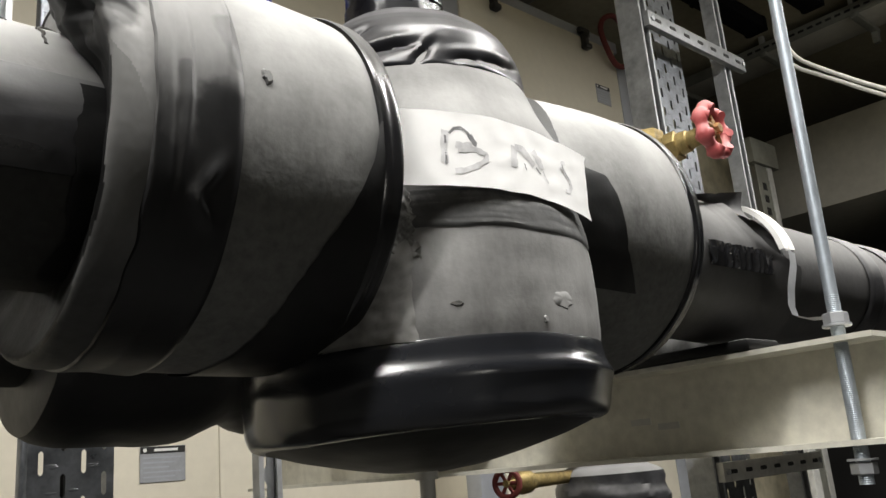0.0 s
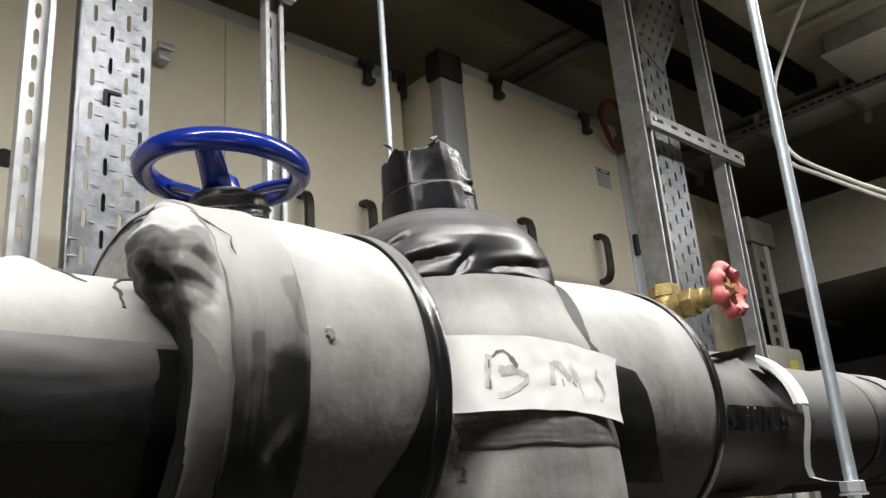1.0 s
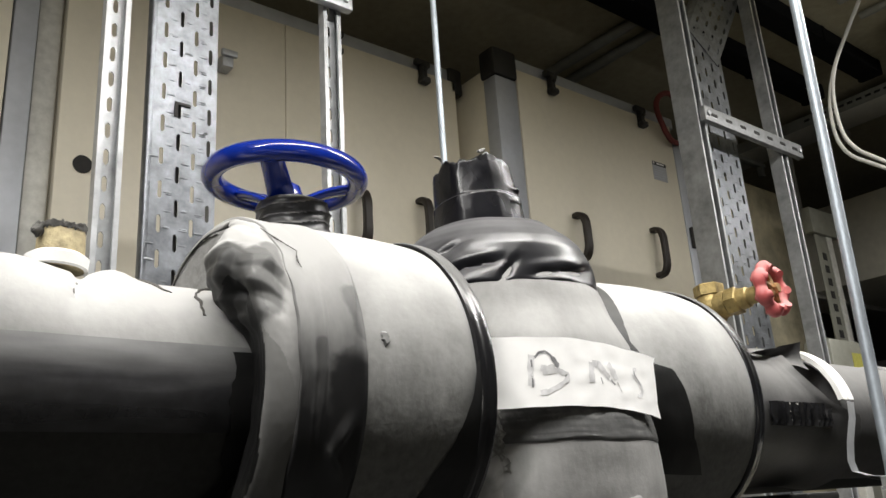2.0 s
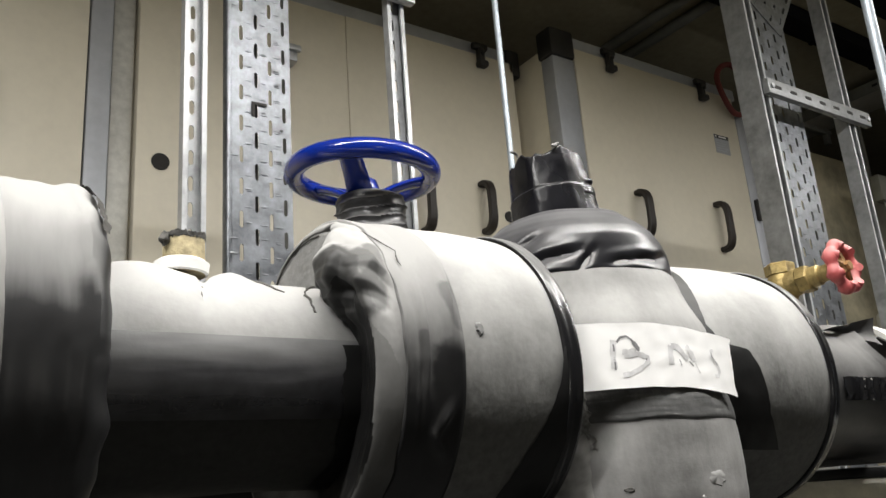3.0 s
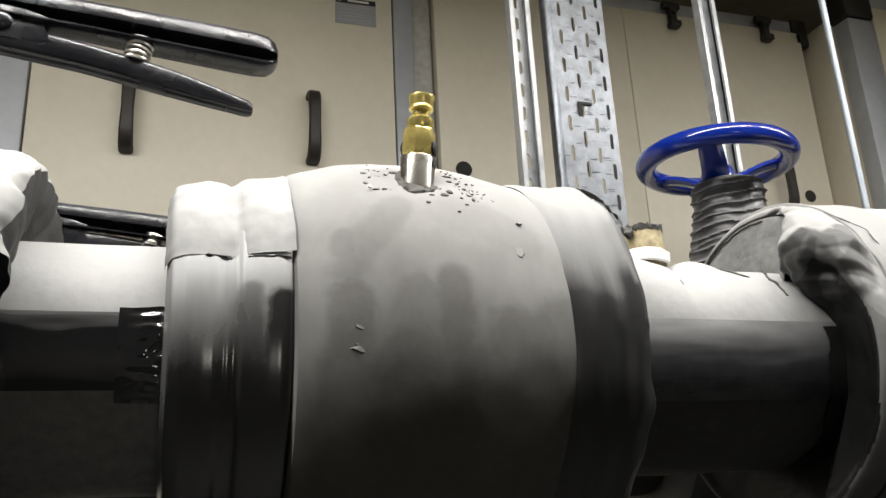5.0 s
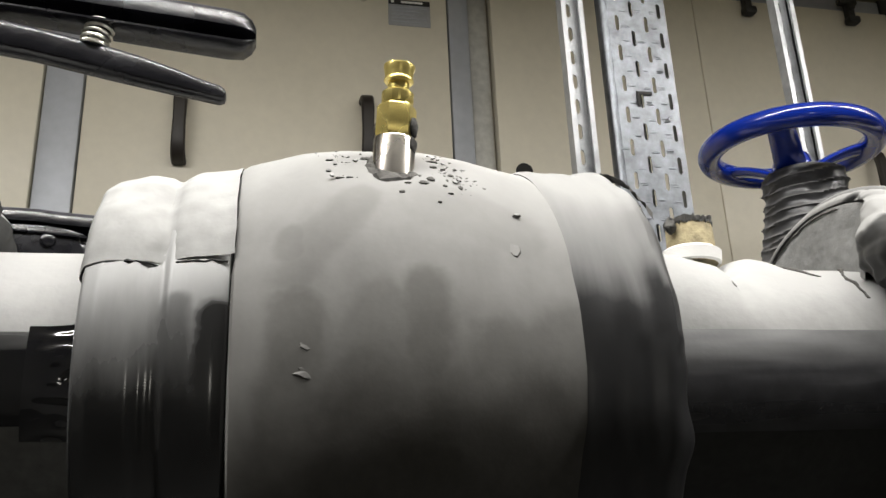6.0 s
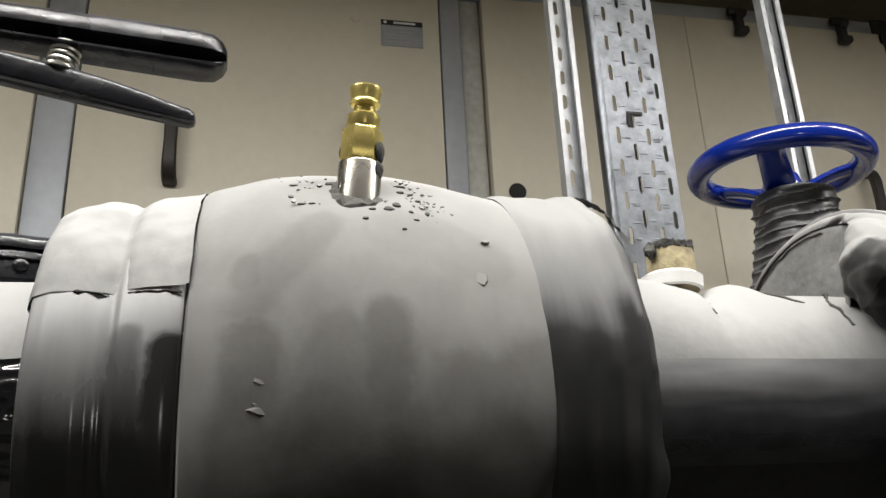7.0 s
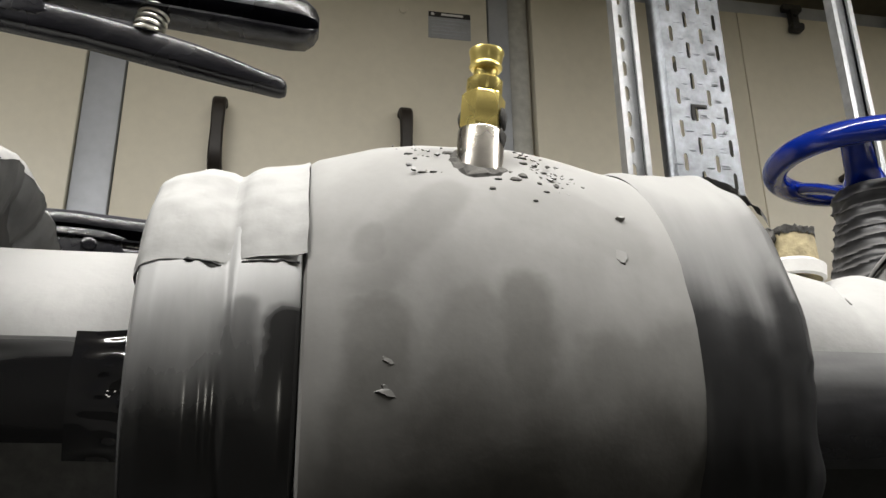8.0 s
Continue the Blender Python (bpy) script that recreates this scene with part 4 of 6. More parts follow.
# capped stub on the middle pipe
st = thing("pipe_stub", (0.053, 0.543, 1.30), "short capped pipe stub with a white sealing ring", "pipe stub")
part("stub", lathe([(0, 0.0175), (0.028, 0.0165), (0.032, 0.0155), (0.033, 0.004)], (0.053, 0.543, 1.305), (0.0, 0, 1), 32), CORK, st, "brown fibrous stub end")
part("sealing_ring", lathe([(0, 0.019), (0.001, 0.0215), (0.009, 0.0222), (0.012, 0.0178)], (0.051, 0.543, 1.305), (0.03, 0, 1), 32, closed=False), WHITE, st, "white sealing ring")
part("frayed_edge", lathe(fill([(0.029, 0.0166), (0.032, 0.0172), (0.0342, 0.0168), (0.034, 0.013)], 0.0012), (0.053, 0.543, 1.305), (0, 0, 1), 80, shape=lambda s, g, r: (r + 0.0012 * n3(math.cos(g) * 6, math.sin(g) * 6, s * 300), (0.003 * n3(math.cos(g) * 1.6, math.sin(g) * 1.6, 4) + 0.0022 * n3(math.cos(g) * 11, math.sin(g) * 11, 2)) if s > 0.03 else 0.004 * n3(g * 9, 1, 1)), closed=False), CRUMB, st, "frayed dark foam edge")
bm = bmesh.new()
bmesh.ops.create_icosphere(bm, subdivisions=3, radius=0.005, matrix=Matrix.Translation((0.0345, 0.535, 1.332)) @ Matrix.Diagonal((0.8, 0.8, 1.2, 1)))
for w in bm.verts:
    w.co += Vector((1, 1, 1)) * 0.004 * n3(*(w.co * 230))
part("loose_tuft", bm, CRUMB, st, "loose grey tuft")


def on_pipe(x, deg, r):
    q = radians(deg)
    return Vector((x, YC - r * math.cos(q), ZP + r * math.sin(q)))


CREASE = [(valley(radians(d)) + 0.0006 * n3(d * 0.3, 1, 1), d) for d in range(44, 76, 4)]
part("crease", tube([on_pipe(x, d, stub_lumps(x, radians(d), 0.085)[0] + 0.0004) for x, d in CREASE], [0.0004, 0.0007, 0.0012, 0.0014, 0.0012, 0.001, 0.0007, 0.0004], 6), CRUMB, mid, "dark torn crease in the foam")
SLIT = [(0.103, 84), (0.1065, 76), (0.1095, 69), (0.113, 62), (0.1155, 56), (0.121, 53)]
part("crease", tube([on_pipe(x, d, stub_lumps(x, radians(d), 0.085)[0] + 0.0004) for x, d in SLIT], [0.0004, 0.001, 0.0018, 0.0015, 0.001, 0.0004], 6), CRUMB, mid, "dark torn slit in the foam")
ROUND = [(0.1385 + 0.028 * ease(50, 85, d) + 0.0035 * n3(d * 0.21, 2, 2), d) for d in range(34, 104, 2)]
part("ragged_joint", tube([on_pipe(x, d, 0.0858) for x, d in ROUND], [0.0008 + 0.0022 * abs(n3(d * 0.33, 5, 1)) for x, d in ROUND], 6), CRUMB, mid, "ragged dark foam joint")

# wrapped gate valve flange
b2 = thing("insulated_flange", (0.24, YC, ZB), "large foam-wrapped valve flange with a crumpled end", "insulated valve", "wrapped fittings")
part("shell", along(smooth_profile([(0.215, 0.09), (0.215, 0.1405), (0.24, 0.1425), (0.28, 0.1435), (0.32, 0.1425), (0.345, 0.140), (0.352, 0.13), (0.352, 0.09)], 0.006, 1), 128, lumpy(0.0018, 10, 8.0, 0.0005)), SHELL, b2)


def even(profile, count):
    """count points evenly spread along a profile."""
    step = [0.0]
    for (a, b), (c, d) in zip(profile, profile[1:]):
        step.append(step[-1] + math.hypot(c - a, d - b))
    at_ = [step[-1] * k / (count - 1) for k in range(count)]
    return list(zip(np.interp(at_, step, [p[0] for p in profile]).tolist(), np.interp(at_, step, [p[1] for p in profile]).tolist()))


NU = 80
LOW = even(smooth_profile([(0.170, 0.083), (0.166, 0.098), (0.161, 0.114), (0.1565, 0.127), (0.1525, 0.1335), (0.155, 0.1375), (0.163, 0.1396), (0.172, 0.1404), (0.181, 0.1404)], 0.0015, 4), NU)
HIGH = even(smooth_profile([(0.158, 0.083), (0.146, 0.090), (0.139, 0.101), (0.1365, 0.115), (0.1375, 0.127), (0.1435, 0.1355), (0.157, 0.1400), (0.170, 0.1412), (0.181, 0.1404)], 0.0015, 4), NU)

BACK = even(smooth_profile([(0.1725, 0.083), (0.1715, 0.098), (0.171, 0.114), (0.1705, 0.128), (0.1695, 0.1335), (0.171, 0.1372), (0.1745, 0.1392), (0.181, 0.1404)], 0.0015, 2), NU)


def end_point(deg, k):
    """The wrap over the flange's end: drawn over the end and crumpled above, a lip round a set-back face below."""
    u = k / (NU - 1)
    w, far_w = ease(6, 40, deg), ease(45, 74, deg)
    k0, k1 = max(0, k - 1), min(NU - 1, k + 1)
    def at_(i):
        x_, r_ = LOW[i][0] + (HIGH[i][0] - LOW[i][0]) * w, LOW[i][1] + (HIGH[i][1] - LOW[i][1]) * w
        return x_ + (BACK[i][0] - x_) * far_w, r_ + (BACK[i][1] - r_) * far_w
    (x, r), (xa, ra_), (xb, rb_) = at_(k), at_(k0), at_(k1)
    tl_ = math.hypot(xb - xa, rb_ - ra_)
    nx, nr = -(rb_ - ra_) / tl_, (xb - xa) / tl_
    hold = min(1.0, 6 * (1 - u)) * min(1.0, 5 * u)
    up = ease(8, 24, deg) * (1 - ease(66, 90, deg))
    a_, b_ = deg * 0.075 + 0.5 * n3(u * 2.2, deg * 0.04, 1), u * 3.4 + 0.35 * n3(deg * 0.05, u * 3, 8)
    d = up * (0.0042 * (wave(a_ + 0.6 * b_) - 0.5) + 0.0052 * (wave(0.8 * a_ - 0.9 * b_ + 0.4) - 0.5) + 0.0026 * (wave(1.9 * a_ + 1.9 * b_) - 0.5))
    d -= 0.007 * math.exp(-((deg - 25) / 5.0) ** 2 - ((u - 0.44) / 0.10) ** 2)
    d -= 0.004 * math.exp(-((deg - 43) / 4.0) ** 2 - ((u - 0.22) / 0.09) ** 2)
    d += 0.003 * math.exp(-((deg - 34 - 26 * (u - 0.4)) / 3.0) ** 2) * math.exp(-((u - 0.45) / 0.22) ** 2)
    d += (0.0008 + 0.0014 * up) * n3(deg * 0.05, u * 3.5, 3) + 0.0008 * up * n3(deg * 0.16, u * 8, 5) + 0.0001 * n3(deg * 0.5, u * 22, 2)
    d += (1 - up) * 0.0005 * crease(deg * 0.03, u * 4.2, 6.6)
    x += nx * d * hold
    r += nr * d * hold
    g = radians(deg)
    return x + 0.0012 * n3(deg * 0.1, 5, 2) * (1 - u), YC - r * math.cos(g), ZB + r * math.sin(g)


def end_grid(keep):
    """The faces of the end wrap for which keep(degrees, u) holds."""
    bm = bmesh.new()
    rows_, step = [], 0.5
    for i in range(int(385 / step) + 1):
        rows_.append([end_point(-176 + i * step if i * step <= 360 else 184, k) for k in range(NU)])
    made = {}

    def vert(i, k):
        if (i, k) not in made:
            made[i, k] = bm.verts.new(rows_[i][k])
        return made[i, k]
    for i in range(int(360 / step)):
        for k in range(NU - 1):
            if keep(-176 + (i + 0.5) * step, (k + 0.5) / (NU - 1)):
                bm.faces.new((vert(i, k), vert(i, k + 1), vert(i + 1, k + 1), vert(i + 1, k)))
    return bm


def inner_dark(deg, u):
    return deg < 36 + 8 * n3(u * 5, 1.5, 3) - 16 * (u - 0.2) and u < 0.66 - 0.17 * ease(2, 34, deg) + 0.04 * n3(deg * 0.05, 3.0, 1)


def on_lip(deg, u):
    return deg < 6 + 14 * n3(u * 4, 2.5, 8) + 60 * (0.78 - u)


def over_disc(deg, u):
    return deg > 48 + 22 * u + 3 * n3(u * 9, 2, 2) and u < 0.57 + 0.19 * ease(45, 74, deg)


part("end_wrap", end_grid(lambda deg, u: not inner_dark(deg, u) and not over_disc(deg, u) and not on_lip(deg, u)), ENDWRAP, b2, "crumpled smudged foam wrapped over the end", smooth=24)
part("end_lip", end_grid(lambda deg, u: on_lip(deg, u) and not inner_dark(deg, u)), LIP, b2, "rubbed grey tape along the lip", smooth=50)
part("end_face", end_grid(inner_dark), BLACKT, b2, "black taped end face set back round the pipe", smooth=50)
for k, run in enumerate(([(0.1715, 50.0), (0.1748, 46.5), (0.1785, 44.0), (0.184, 41.0), (0.1906, 38.2)], [(0.1906, 38.2), (0.1882, 35.5), (0.1872, 33.0), (0.1885, 30.5)])):
    fine_run = [(a + (c - a) * q / 6, b + (d - b) * q / 6) for (a, b), (c, d) in zip(run, run[1:]) for q in range(6)] + [run[-1]]
    part("torn_edge", tube([(x, YC - 0.1428 * math.cos(radians(d)), ZB + 0.1428 * math.sin(radians(d))) for x, d in fine_run], [0.0003 + 0.0011 * abs(n3(q * 0.5, k * 3.1, 4)) * math.sin(math.pi * (q + 0.5) / len(fine_run)) for q in range(len(fine_run))], 6), CRUMB, b2, "dark torn edge of the wrap")


def face_shape(x, g, r):
    """The end disc: flat and set back at the rear, drawn forward with the fold at the front."""
    return r, -0.021 * (1 - ease(44, 74, wrapped(g % (2 * math.pi)))) + 0.0012 * n3(r * 60, g * 7, 3) + 0.0004 * n3(r * 300, g * 9, 1)


part("end_disc", along(smooth_profile([(0.1715, 0.078), (0.1700, 0.086), (0.1690, 0.098), (0.1685, 0.114), (0.1685, 0.123), (0.1700, 0.1305)], 0.0016, 1), 190, face_shape, 47, 215), LEATHER, b2, "leathery foam end disc")
part("disc_seam", along([(0.1685, 0.1268), (0.1674, 0.1278), (0.1690, 0.1292)], 120, lambda x, g, r: (r + 0.0014 * n3(g * 12, 1, 1), 0.0010 * n3(g * 15, 2, 2)), 80, 200), CRUMB, b2, "dark seam round the end disc")
def sector(left, right, steps, r, lift=0.0):
    """A patch round the shell whose side edges are given as (degrees, x) pairs."""
    def at(pairs, d):
        pairs = sorted(pairs)
        if d <= pairs[0][0]:
            return pairs[0][1]
        for (a, p), (b, q) in zip(pairs, pairs[1:]):
            if d <= b:
                return p + (q - p) * (d - a) / (b - a)
        return pairs[-1][1]

    def f(u, g, rr):
        d = math.degrees(g)
        x0, x1 = at(left, d), at(right, d)
        x = x0 + (x1 - x0) * u + 0.0012 * n3(d * 0.35, u * 3, 4)
        return r(x) + lift * min(1.0, 8 * min(u, 1 - u)) + 0.0008 * n3(x * 40, d * 0.12, 8), x - u
    return [(i / steps, 0.0) for i in range(steps + 1)], f


prof_s, shape_s = sector([(-140, 0.255), (-90, 0.262), (-44, 0.286), (-31, 0.298), (-23, 0.31), (-8, 0.326), (4, 0.333)], [(-140, 0.338), (10, 0.338)], 10, lambda x: 0.1440)
part("lower_tape", along(prof_s, 70, shape_s, -140, 4), BLACKT, b2, "black tape along the lower edge")


def band_shape(x, g, r):
    deg = wrapped(g)
    d = 0.0012 * n3(x * 18, g * 3, 5)
    for x_mid, mid_g, lean, wide, long, tall in ((0.197, 6, 0.00008, 0.0022, 18, 0.0018), (0.190, 2, 0.0, 0.003, 24, -0.0012), (0.226, 24, 0.0003, 0.0018, 14, 0.0018), (0.212, -20, 0.0012, 0.0045, 4.5, 0.0034), (0.209, -28, -0.0016, 0.0055, 4, 0.0038)):
        d += tall * math.exp(-((x - x_mid - lean * (deg - mid_g)) / wide) ** 2 - ((deg - mid_g) / long) ** 2)
    left = max(0.0, (0.2 - x) / 0.0245)
    return r + d, left * ( 0.002 * n3(deg * 0.12, 1, 2))


part("tape_band", along(smooth_profile([(0.1755, 0.1385), (0.177, 0.1424), (0.2, 0.1415), (0.226, 0.1440), (0.230, 0.1425)], 0.0012, 1), 256, band_shape), BAND, b2, "wrinkled black tape band")
part("edge_ring", along(smooth_profile([(0.334, 0.140), (0.335, 0.1442), (0.341, 0.1450), (0.343, 0.1430), (0.345, 0.1448), (0.352, 0.1440), (0.354, 0.138)], 0.002, 1), 128, lumpy(0.001, 12, 2.0)), VINYL, b2, "black tape rings at the edge")
tear(b2, 0.2475, 8.5, 0.1435, 0.004, 0.006, 9)
# control valve with the taped label
BX, BYY = 0.483, 0.55
b3 = thing("insulated_control_valve", (BX, BYY, 0.99), "foam-wrapped control valve with taped neck and bottom bowl", "insulated valve", "wrapped fittings")


def bonnet_shape(s, g, r):
    return r + 0.002 * n3(s * 14, math.cos(g) * 1.6, math.sin(g) * 1.6) + 0.0006 * n3(s * 60, math.cos(g) * 6, math.sin(g) * 6), 0.0


part("body", lathe(smooth_profile([(1.07, 0.150), (1.10, 0.1545), (1.13, 0.155), (1.165, 0.153), (1.19, 0.150), (1.215, 0.148), (1.24, 0.146), (1.262, 0.141), (1.28, 0.132), (1.3, 0.122), (1.32, 0.115), (1.336, 0.108), (1.35, 0.106)], 0.006, 1), (BX, BYY, 0), (0, 0, 1), 96, shape=bonnet_shape), BODY, b3)
part("seam_band", lathe(smooth_profile([(1.17, 0.1525), (1.172, 0.1536), (1.19, 0.1517), (1.2, 0.1493)], 0.0015, 1), (BX, BYY, 0), (0, 0, 1), 96, shape=lambda s, g, r: (r + 0.0006 * n3(s * 420, g * 3.5, 1) + 0.0005 * n3(s * 900, g * 7, 4), 0.0015 * n3(g * 4, 2, 2)), closed=False), SMUDGE, b3, "dark wrinkled tape band")


FOLDS = ((-147, 9, 1.336, 0.006, 0.007), (-134, 8, 1.339, 0.004, 0.007), (-123, 5, 1.330, 0.022, 0.008), (-104, 7, 1.3285, 0.004, 0.006), (-86, 12, 1.333, 0.004, 0.007), (-70, 8, 1.340, 0.008, 0.006), (-151, 7, 1.360, 0.008, 0.006), (150, 25, 1.345, 0.0, 0.006), (60, 30, 1.35, 0.012, 0.006), (0, 24, 1.345, -0.012, 0.006))


def shoulder_shape(s, g, r):
    """Folds: middle and half-width in degrees, height, rise across the fold, depth."""
    d = 0.0
    deg = math.degrees(g)
    for mid_g, half, z, rise, depth in FOLDS:
        q = ((deg - mid_g + 180) % 360 - 180) / half
        if abs(q) < 2:
            t = (s - z - rise * q * 0.5) / 0.0048
            d += math.exp(-q * q) * depth * (-math.exp(-1.0 * abs(t)) + 0.3 * math.exp(-(t - 2.0) ** 2)) * 0.7
    edge = max(0.0, (1.335 - s) / 0.014)
    d *= ease(1.3205, 1.3285, s)
    return r + d + 0.0012 * n3(s * 40, math.cos(g) * 3, math.sin(g) * 3), 0.003 * n3(math.cos(g) * 1.5, math.sin(g) * 1.5, 5) + edge * (0.005 * n3(math.cos(g) * 4, math.sin(g) * 4, 2))


part("shoulder_wrap", lathe(smooth_profile([(1.320, 0.1130), (1.3225, 0.1152), (1.336, 0.1132), (1.350, 0.1105), (1.362, 0.1068), (1.373, 0.1010), (1.382, 0.0935), (1.390, 0.0840), (1.3955, 0.0765), (1.3990, 0.0735), (1.4005, 0.068), (1.402, 0.05)], 0.0018, 1), (BX, BYY, 0), (0, 0, 1), 220, shape=shoulder_shape), SHOULDER, b3, "creased glossy black shoulder wrap")


def cap_shape(s, g, r):
    """A cap wound in tape: pulled flat in places, lightly creased, with a frayed and uneven mouth."""
    deg = wrapped(g % (2 * math.pi))
    top = max(0.0, (s - 0.055) / 0.04)
    facet = 0.0024 * abs(math.cos(2.0 * g + 0.5)) + 0.0012 * abs(math.cos(3.5 * g + 1.7))
    crs = crease(math.cos(g) * 1.6 + 4, math.sin(g) * 1.6, s * 16) * 0.0006 + crease(math.cos(g) * 2.2, math.sin(g) * 2.2 + 5, s * 30) * 0.0003
    line = 0.0010 * math.tanh((s - 0.045 - 0.003 * n3(math.cos(g), math.sin(g), 2)) / 0.0007)
    tuck = ease(-84, -80, deg) * (1 - ease(-52, -48, deg)) * ease(0.012, 0.014, s) * (1 - ease(0.034, 0.036, s))
    knob = 0.0034 * math.exp(-((deg + 58) / 10) ** 2 - ((s - 0.052) / 0.004) ** 2) - 0.0022 * tuck
    rise = 0.010 * math.exp(-((deg + 100) / 22) ** 2) + 0.010 * math.exp(-(((deg % 360) - 186) / 10) ** 2) - 0.004
    return r - facet + crs - line + knob + 0.0007 * n3(math.cos(g) * 2, math.sin(g) * 2, s * 22), top * (rise + 0.0035 * n3(math.cos(g) * 6, math.sin(g) * 6, 2) + 0.0015 * n3(math.cos(g) * 19, math.sin(g) * 19, 7))


part("neck_cap", lathe(smooth_profile([(0, 0.051), (0.02, 0.0505), (0.05, 0.0485), (0.075, 0.0465), (0.086, 0.0455), (0.0885, 0.0435), (0.083, 0.041), (0.078, 0.02), (0.077, 0.002)], 0.0012, 1), (BX - 0.002, BYY + 0.002, 1.393), (-0.055, 0.055, 1), 180, shape=cap_shape), CAPTAPE, b3, "taped black neck cap")
for k, (g, s0) in enumerate(((184, 0.092), (248, 0.094))):
    g = radians(g)
    c = Vector((BX - 0.008 + 0.044 * math.cos(g), BYY + 0.008 + 0.044 * math.sin(g), 1.393 + s0))
    bm = bmesh.new()
    bmesh.ops.create_icosphere(bm, subdivisions=3, radius=0.0036, matrix=Matrix.Translation(c) @ Matrix.Rotation(0.5 - k, 4, "Y") @ Matrix.Diagonal((1.9, 0.35, 0.55, 1)))
    for w in bm.verts:
        w.co += Vector((1, 0.6, 1)) * 0.004 * n3(*(w.co * 150))
    part("ragged_tip", bm, RUBBER_GREY, b3)
part("bottom_band", lathe(smooth_profile([(1.078, 0.148), (1.089, 0.1552), (1.083, 0.1558), (1.073, 0.1562), (1.0645, 0.1608), (1.061, 0.1612), (1.055, 0.1592), (1.046, 0.1572), (1.036, 0.1555), (1.028, 0.152), (1.026, 0.144)], 0.003, 1), (BX + 0.02, BYY - 0.02, 0.0), (-0.02, 0.02, 1), 160, shape=lambda s, g, r: (r - 0.8 * max(0.0, r - 0.1562) * math.exp(-((g % (2 * math.pi) - 3.1) / 0.75) ** 2) + 0.0020 * n3(s * 25, math.cos(g) * 1.6, math.sin(g) * 1.6) + 0.0007 * n3(s * 60, g * 5, 2), 0.003 * n3(math.cos(g) * 1.5, math.sin(g) * 1.5, 7))), GLOSS, b3, "glossy black tape band")
part("bowl", lathe(smooth_profile([(1.05, 0.150), (1.036, 0.150), (1.028, 0.146), (1.017, 0.115), (1.007, 0.075), (1.0, 0.04), (0.997, 0.003)], 0.006, 1), (BX + 0.02, BYY - 0.02, 0.0), (-0.02, 0.02, 1), 96, shape=bonnet_shape), BLACKT, b3, "black rounded bottom wrap")
part("drain_nipple", lathe([(0, 0.009), (-0.006, 0.009), (-0.0062, 0.006), (-0.04, 0.006)], (0.43, 0.5, 0.998), (0, 0, 1), 20), ZINC_DULL, b3, "small steel drain nipple")
def round_body(deg, r, z):
    g = radians(deg)
    return Vector((BX + r * math.cos(g), BYY + r * math.sin(g), z))


def body_patch(left, right, low, high, r, rough, material, name, label, count=(40, 30)):
    """A rough skin on the valve body; left and right are degrees, low and high heights, each a function of 0..1 along the other."""
    bm = bmesh.new()
    nu, nv = count
    made = []
    for i in range(nu + 1):
        run = []
        for j in range(nv + 1):
            a_, b_ = i / nu, j / nv
            deg = left(b_) + (right(b_) - left(b_)) * a_
            z = low(a_) + (high(a_) - low(a_)) * b_
            edge = min(1.0, 7 * min(a_, 4 * (1 - a_), 0.12 + b_, 1 - b_))
            run.append(bm.verts.new(round_body(deg, r - 0.003 * (1 - edge) + rough * edge * (n3(deg * 0.22, z * 45, 3) + 0.6 * n3(deg * 0.7, z * 150, 7) + 0.35 * n3(deg * 1.7, z * 400, 1)), z)))
        made.append(run)
    for p, q in zip(made, made[1:]):
        for j in range(nv):
            bm.faces.new((p[j], q[j], q[j + 1], p[j + 1]))
    part(name, bm, material, b3, label, smooth=50)


def jag(seed, amount):
    return lambda q: amount * (n3(q * 4, seed, 1) + 0.6 * n3(q * 13, seed, 5))


torn_side, torn_top, crust_l, crust_r = jag(6.3, 0.9), jag(5.0, 0.006), jag(8.0, 2.0), jag(3.0, 2.5)
body_patch(lambda q: -176.0, lambda q: -133.0 + torn_side(q), lambda q: 1.0865, lambda q: 1.108 + 0.058 * q ** 1.1 + torn_top(q), 0.1565, 0.0012, RUBBER_GREY, "foam_patch", "torn foam patch glued beside the seam")
body_patch(lambda q: -138.5 + crust_l(q), lambda q: -130.5 + crust_r(q) - 2.5 * q, lambda q: 1.146 + 0.4 * torn_top(q + 0.3), lambda q: 1.202, 0.1545, 0.0024, RUBBER_GREY, "glue_crust", "rough glue crust on the seam", (24, 44))
for k, (deg, z, r, w, h, lift) in enumerate(((-122, 1.112, 0.1550, 0.0055, 0.0022, 0.3), (-86.5, 1.116, 0.1540, 0.014, 0.0080, 0.4), (-95, 1.10, 0.1554, 0.002, 0.003, 0.6))):
    g = radians(deg)
    tear_at(b3, round_body(deg, r, z), Vector((math.cos(g), math.sin(g), 0)), Vector((-math.sin(g), math.cos(g), 0)), Vector((0, 0, 1)), w, h, k + 20, lift, CRUMB if k == 0 else BODY)

# hand-lettered tape
TZ0, TZ1 = 1.192, 1.25


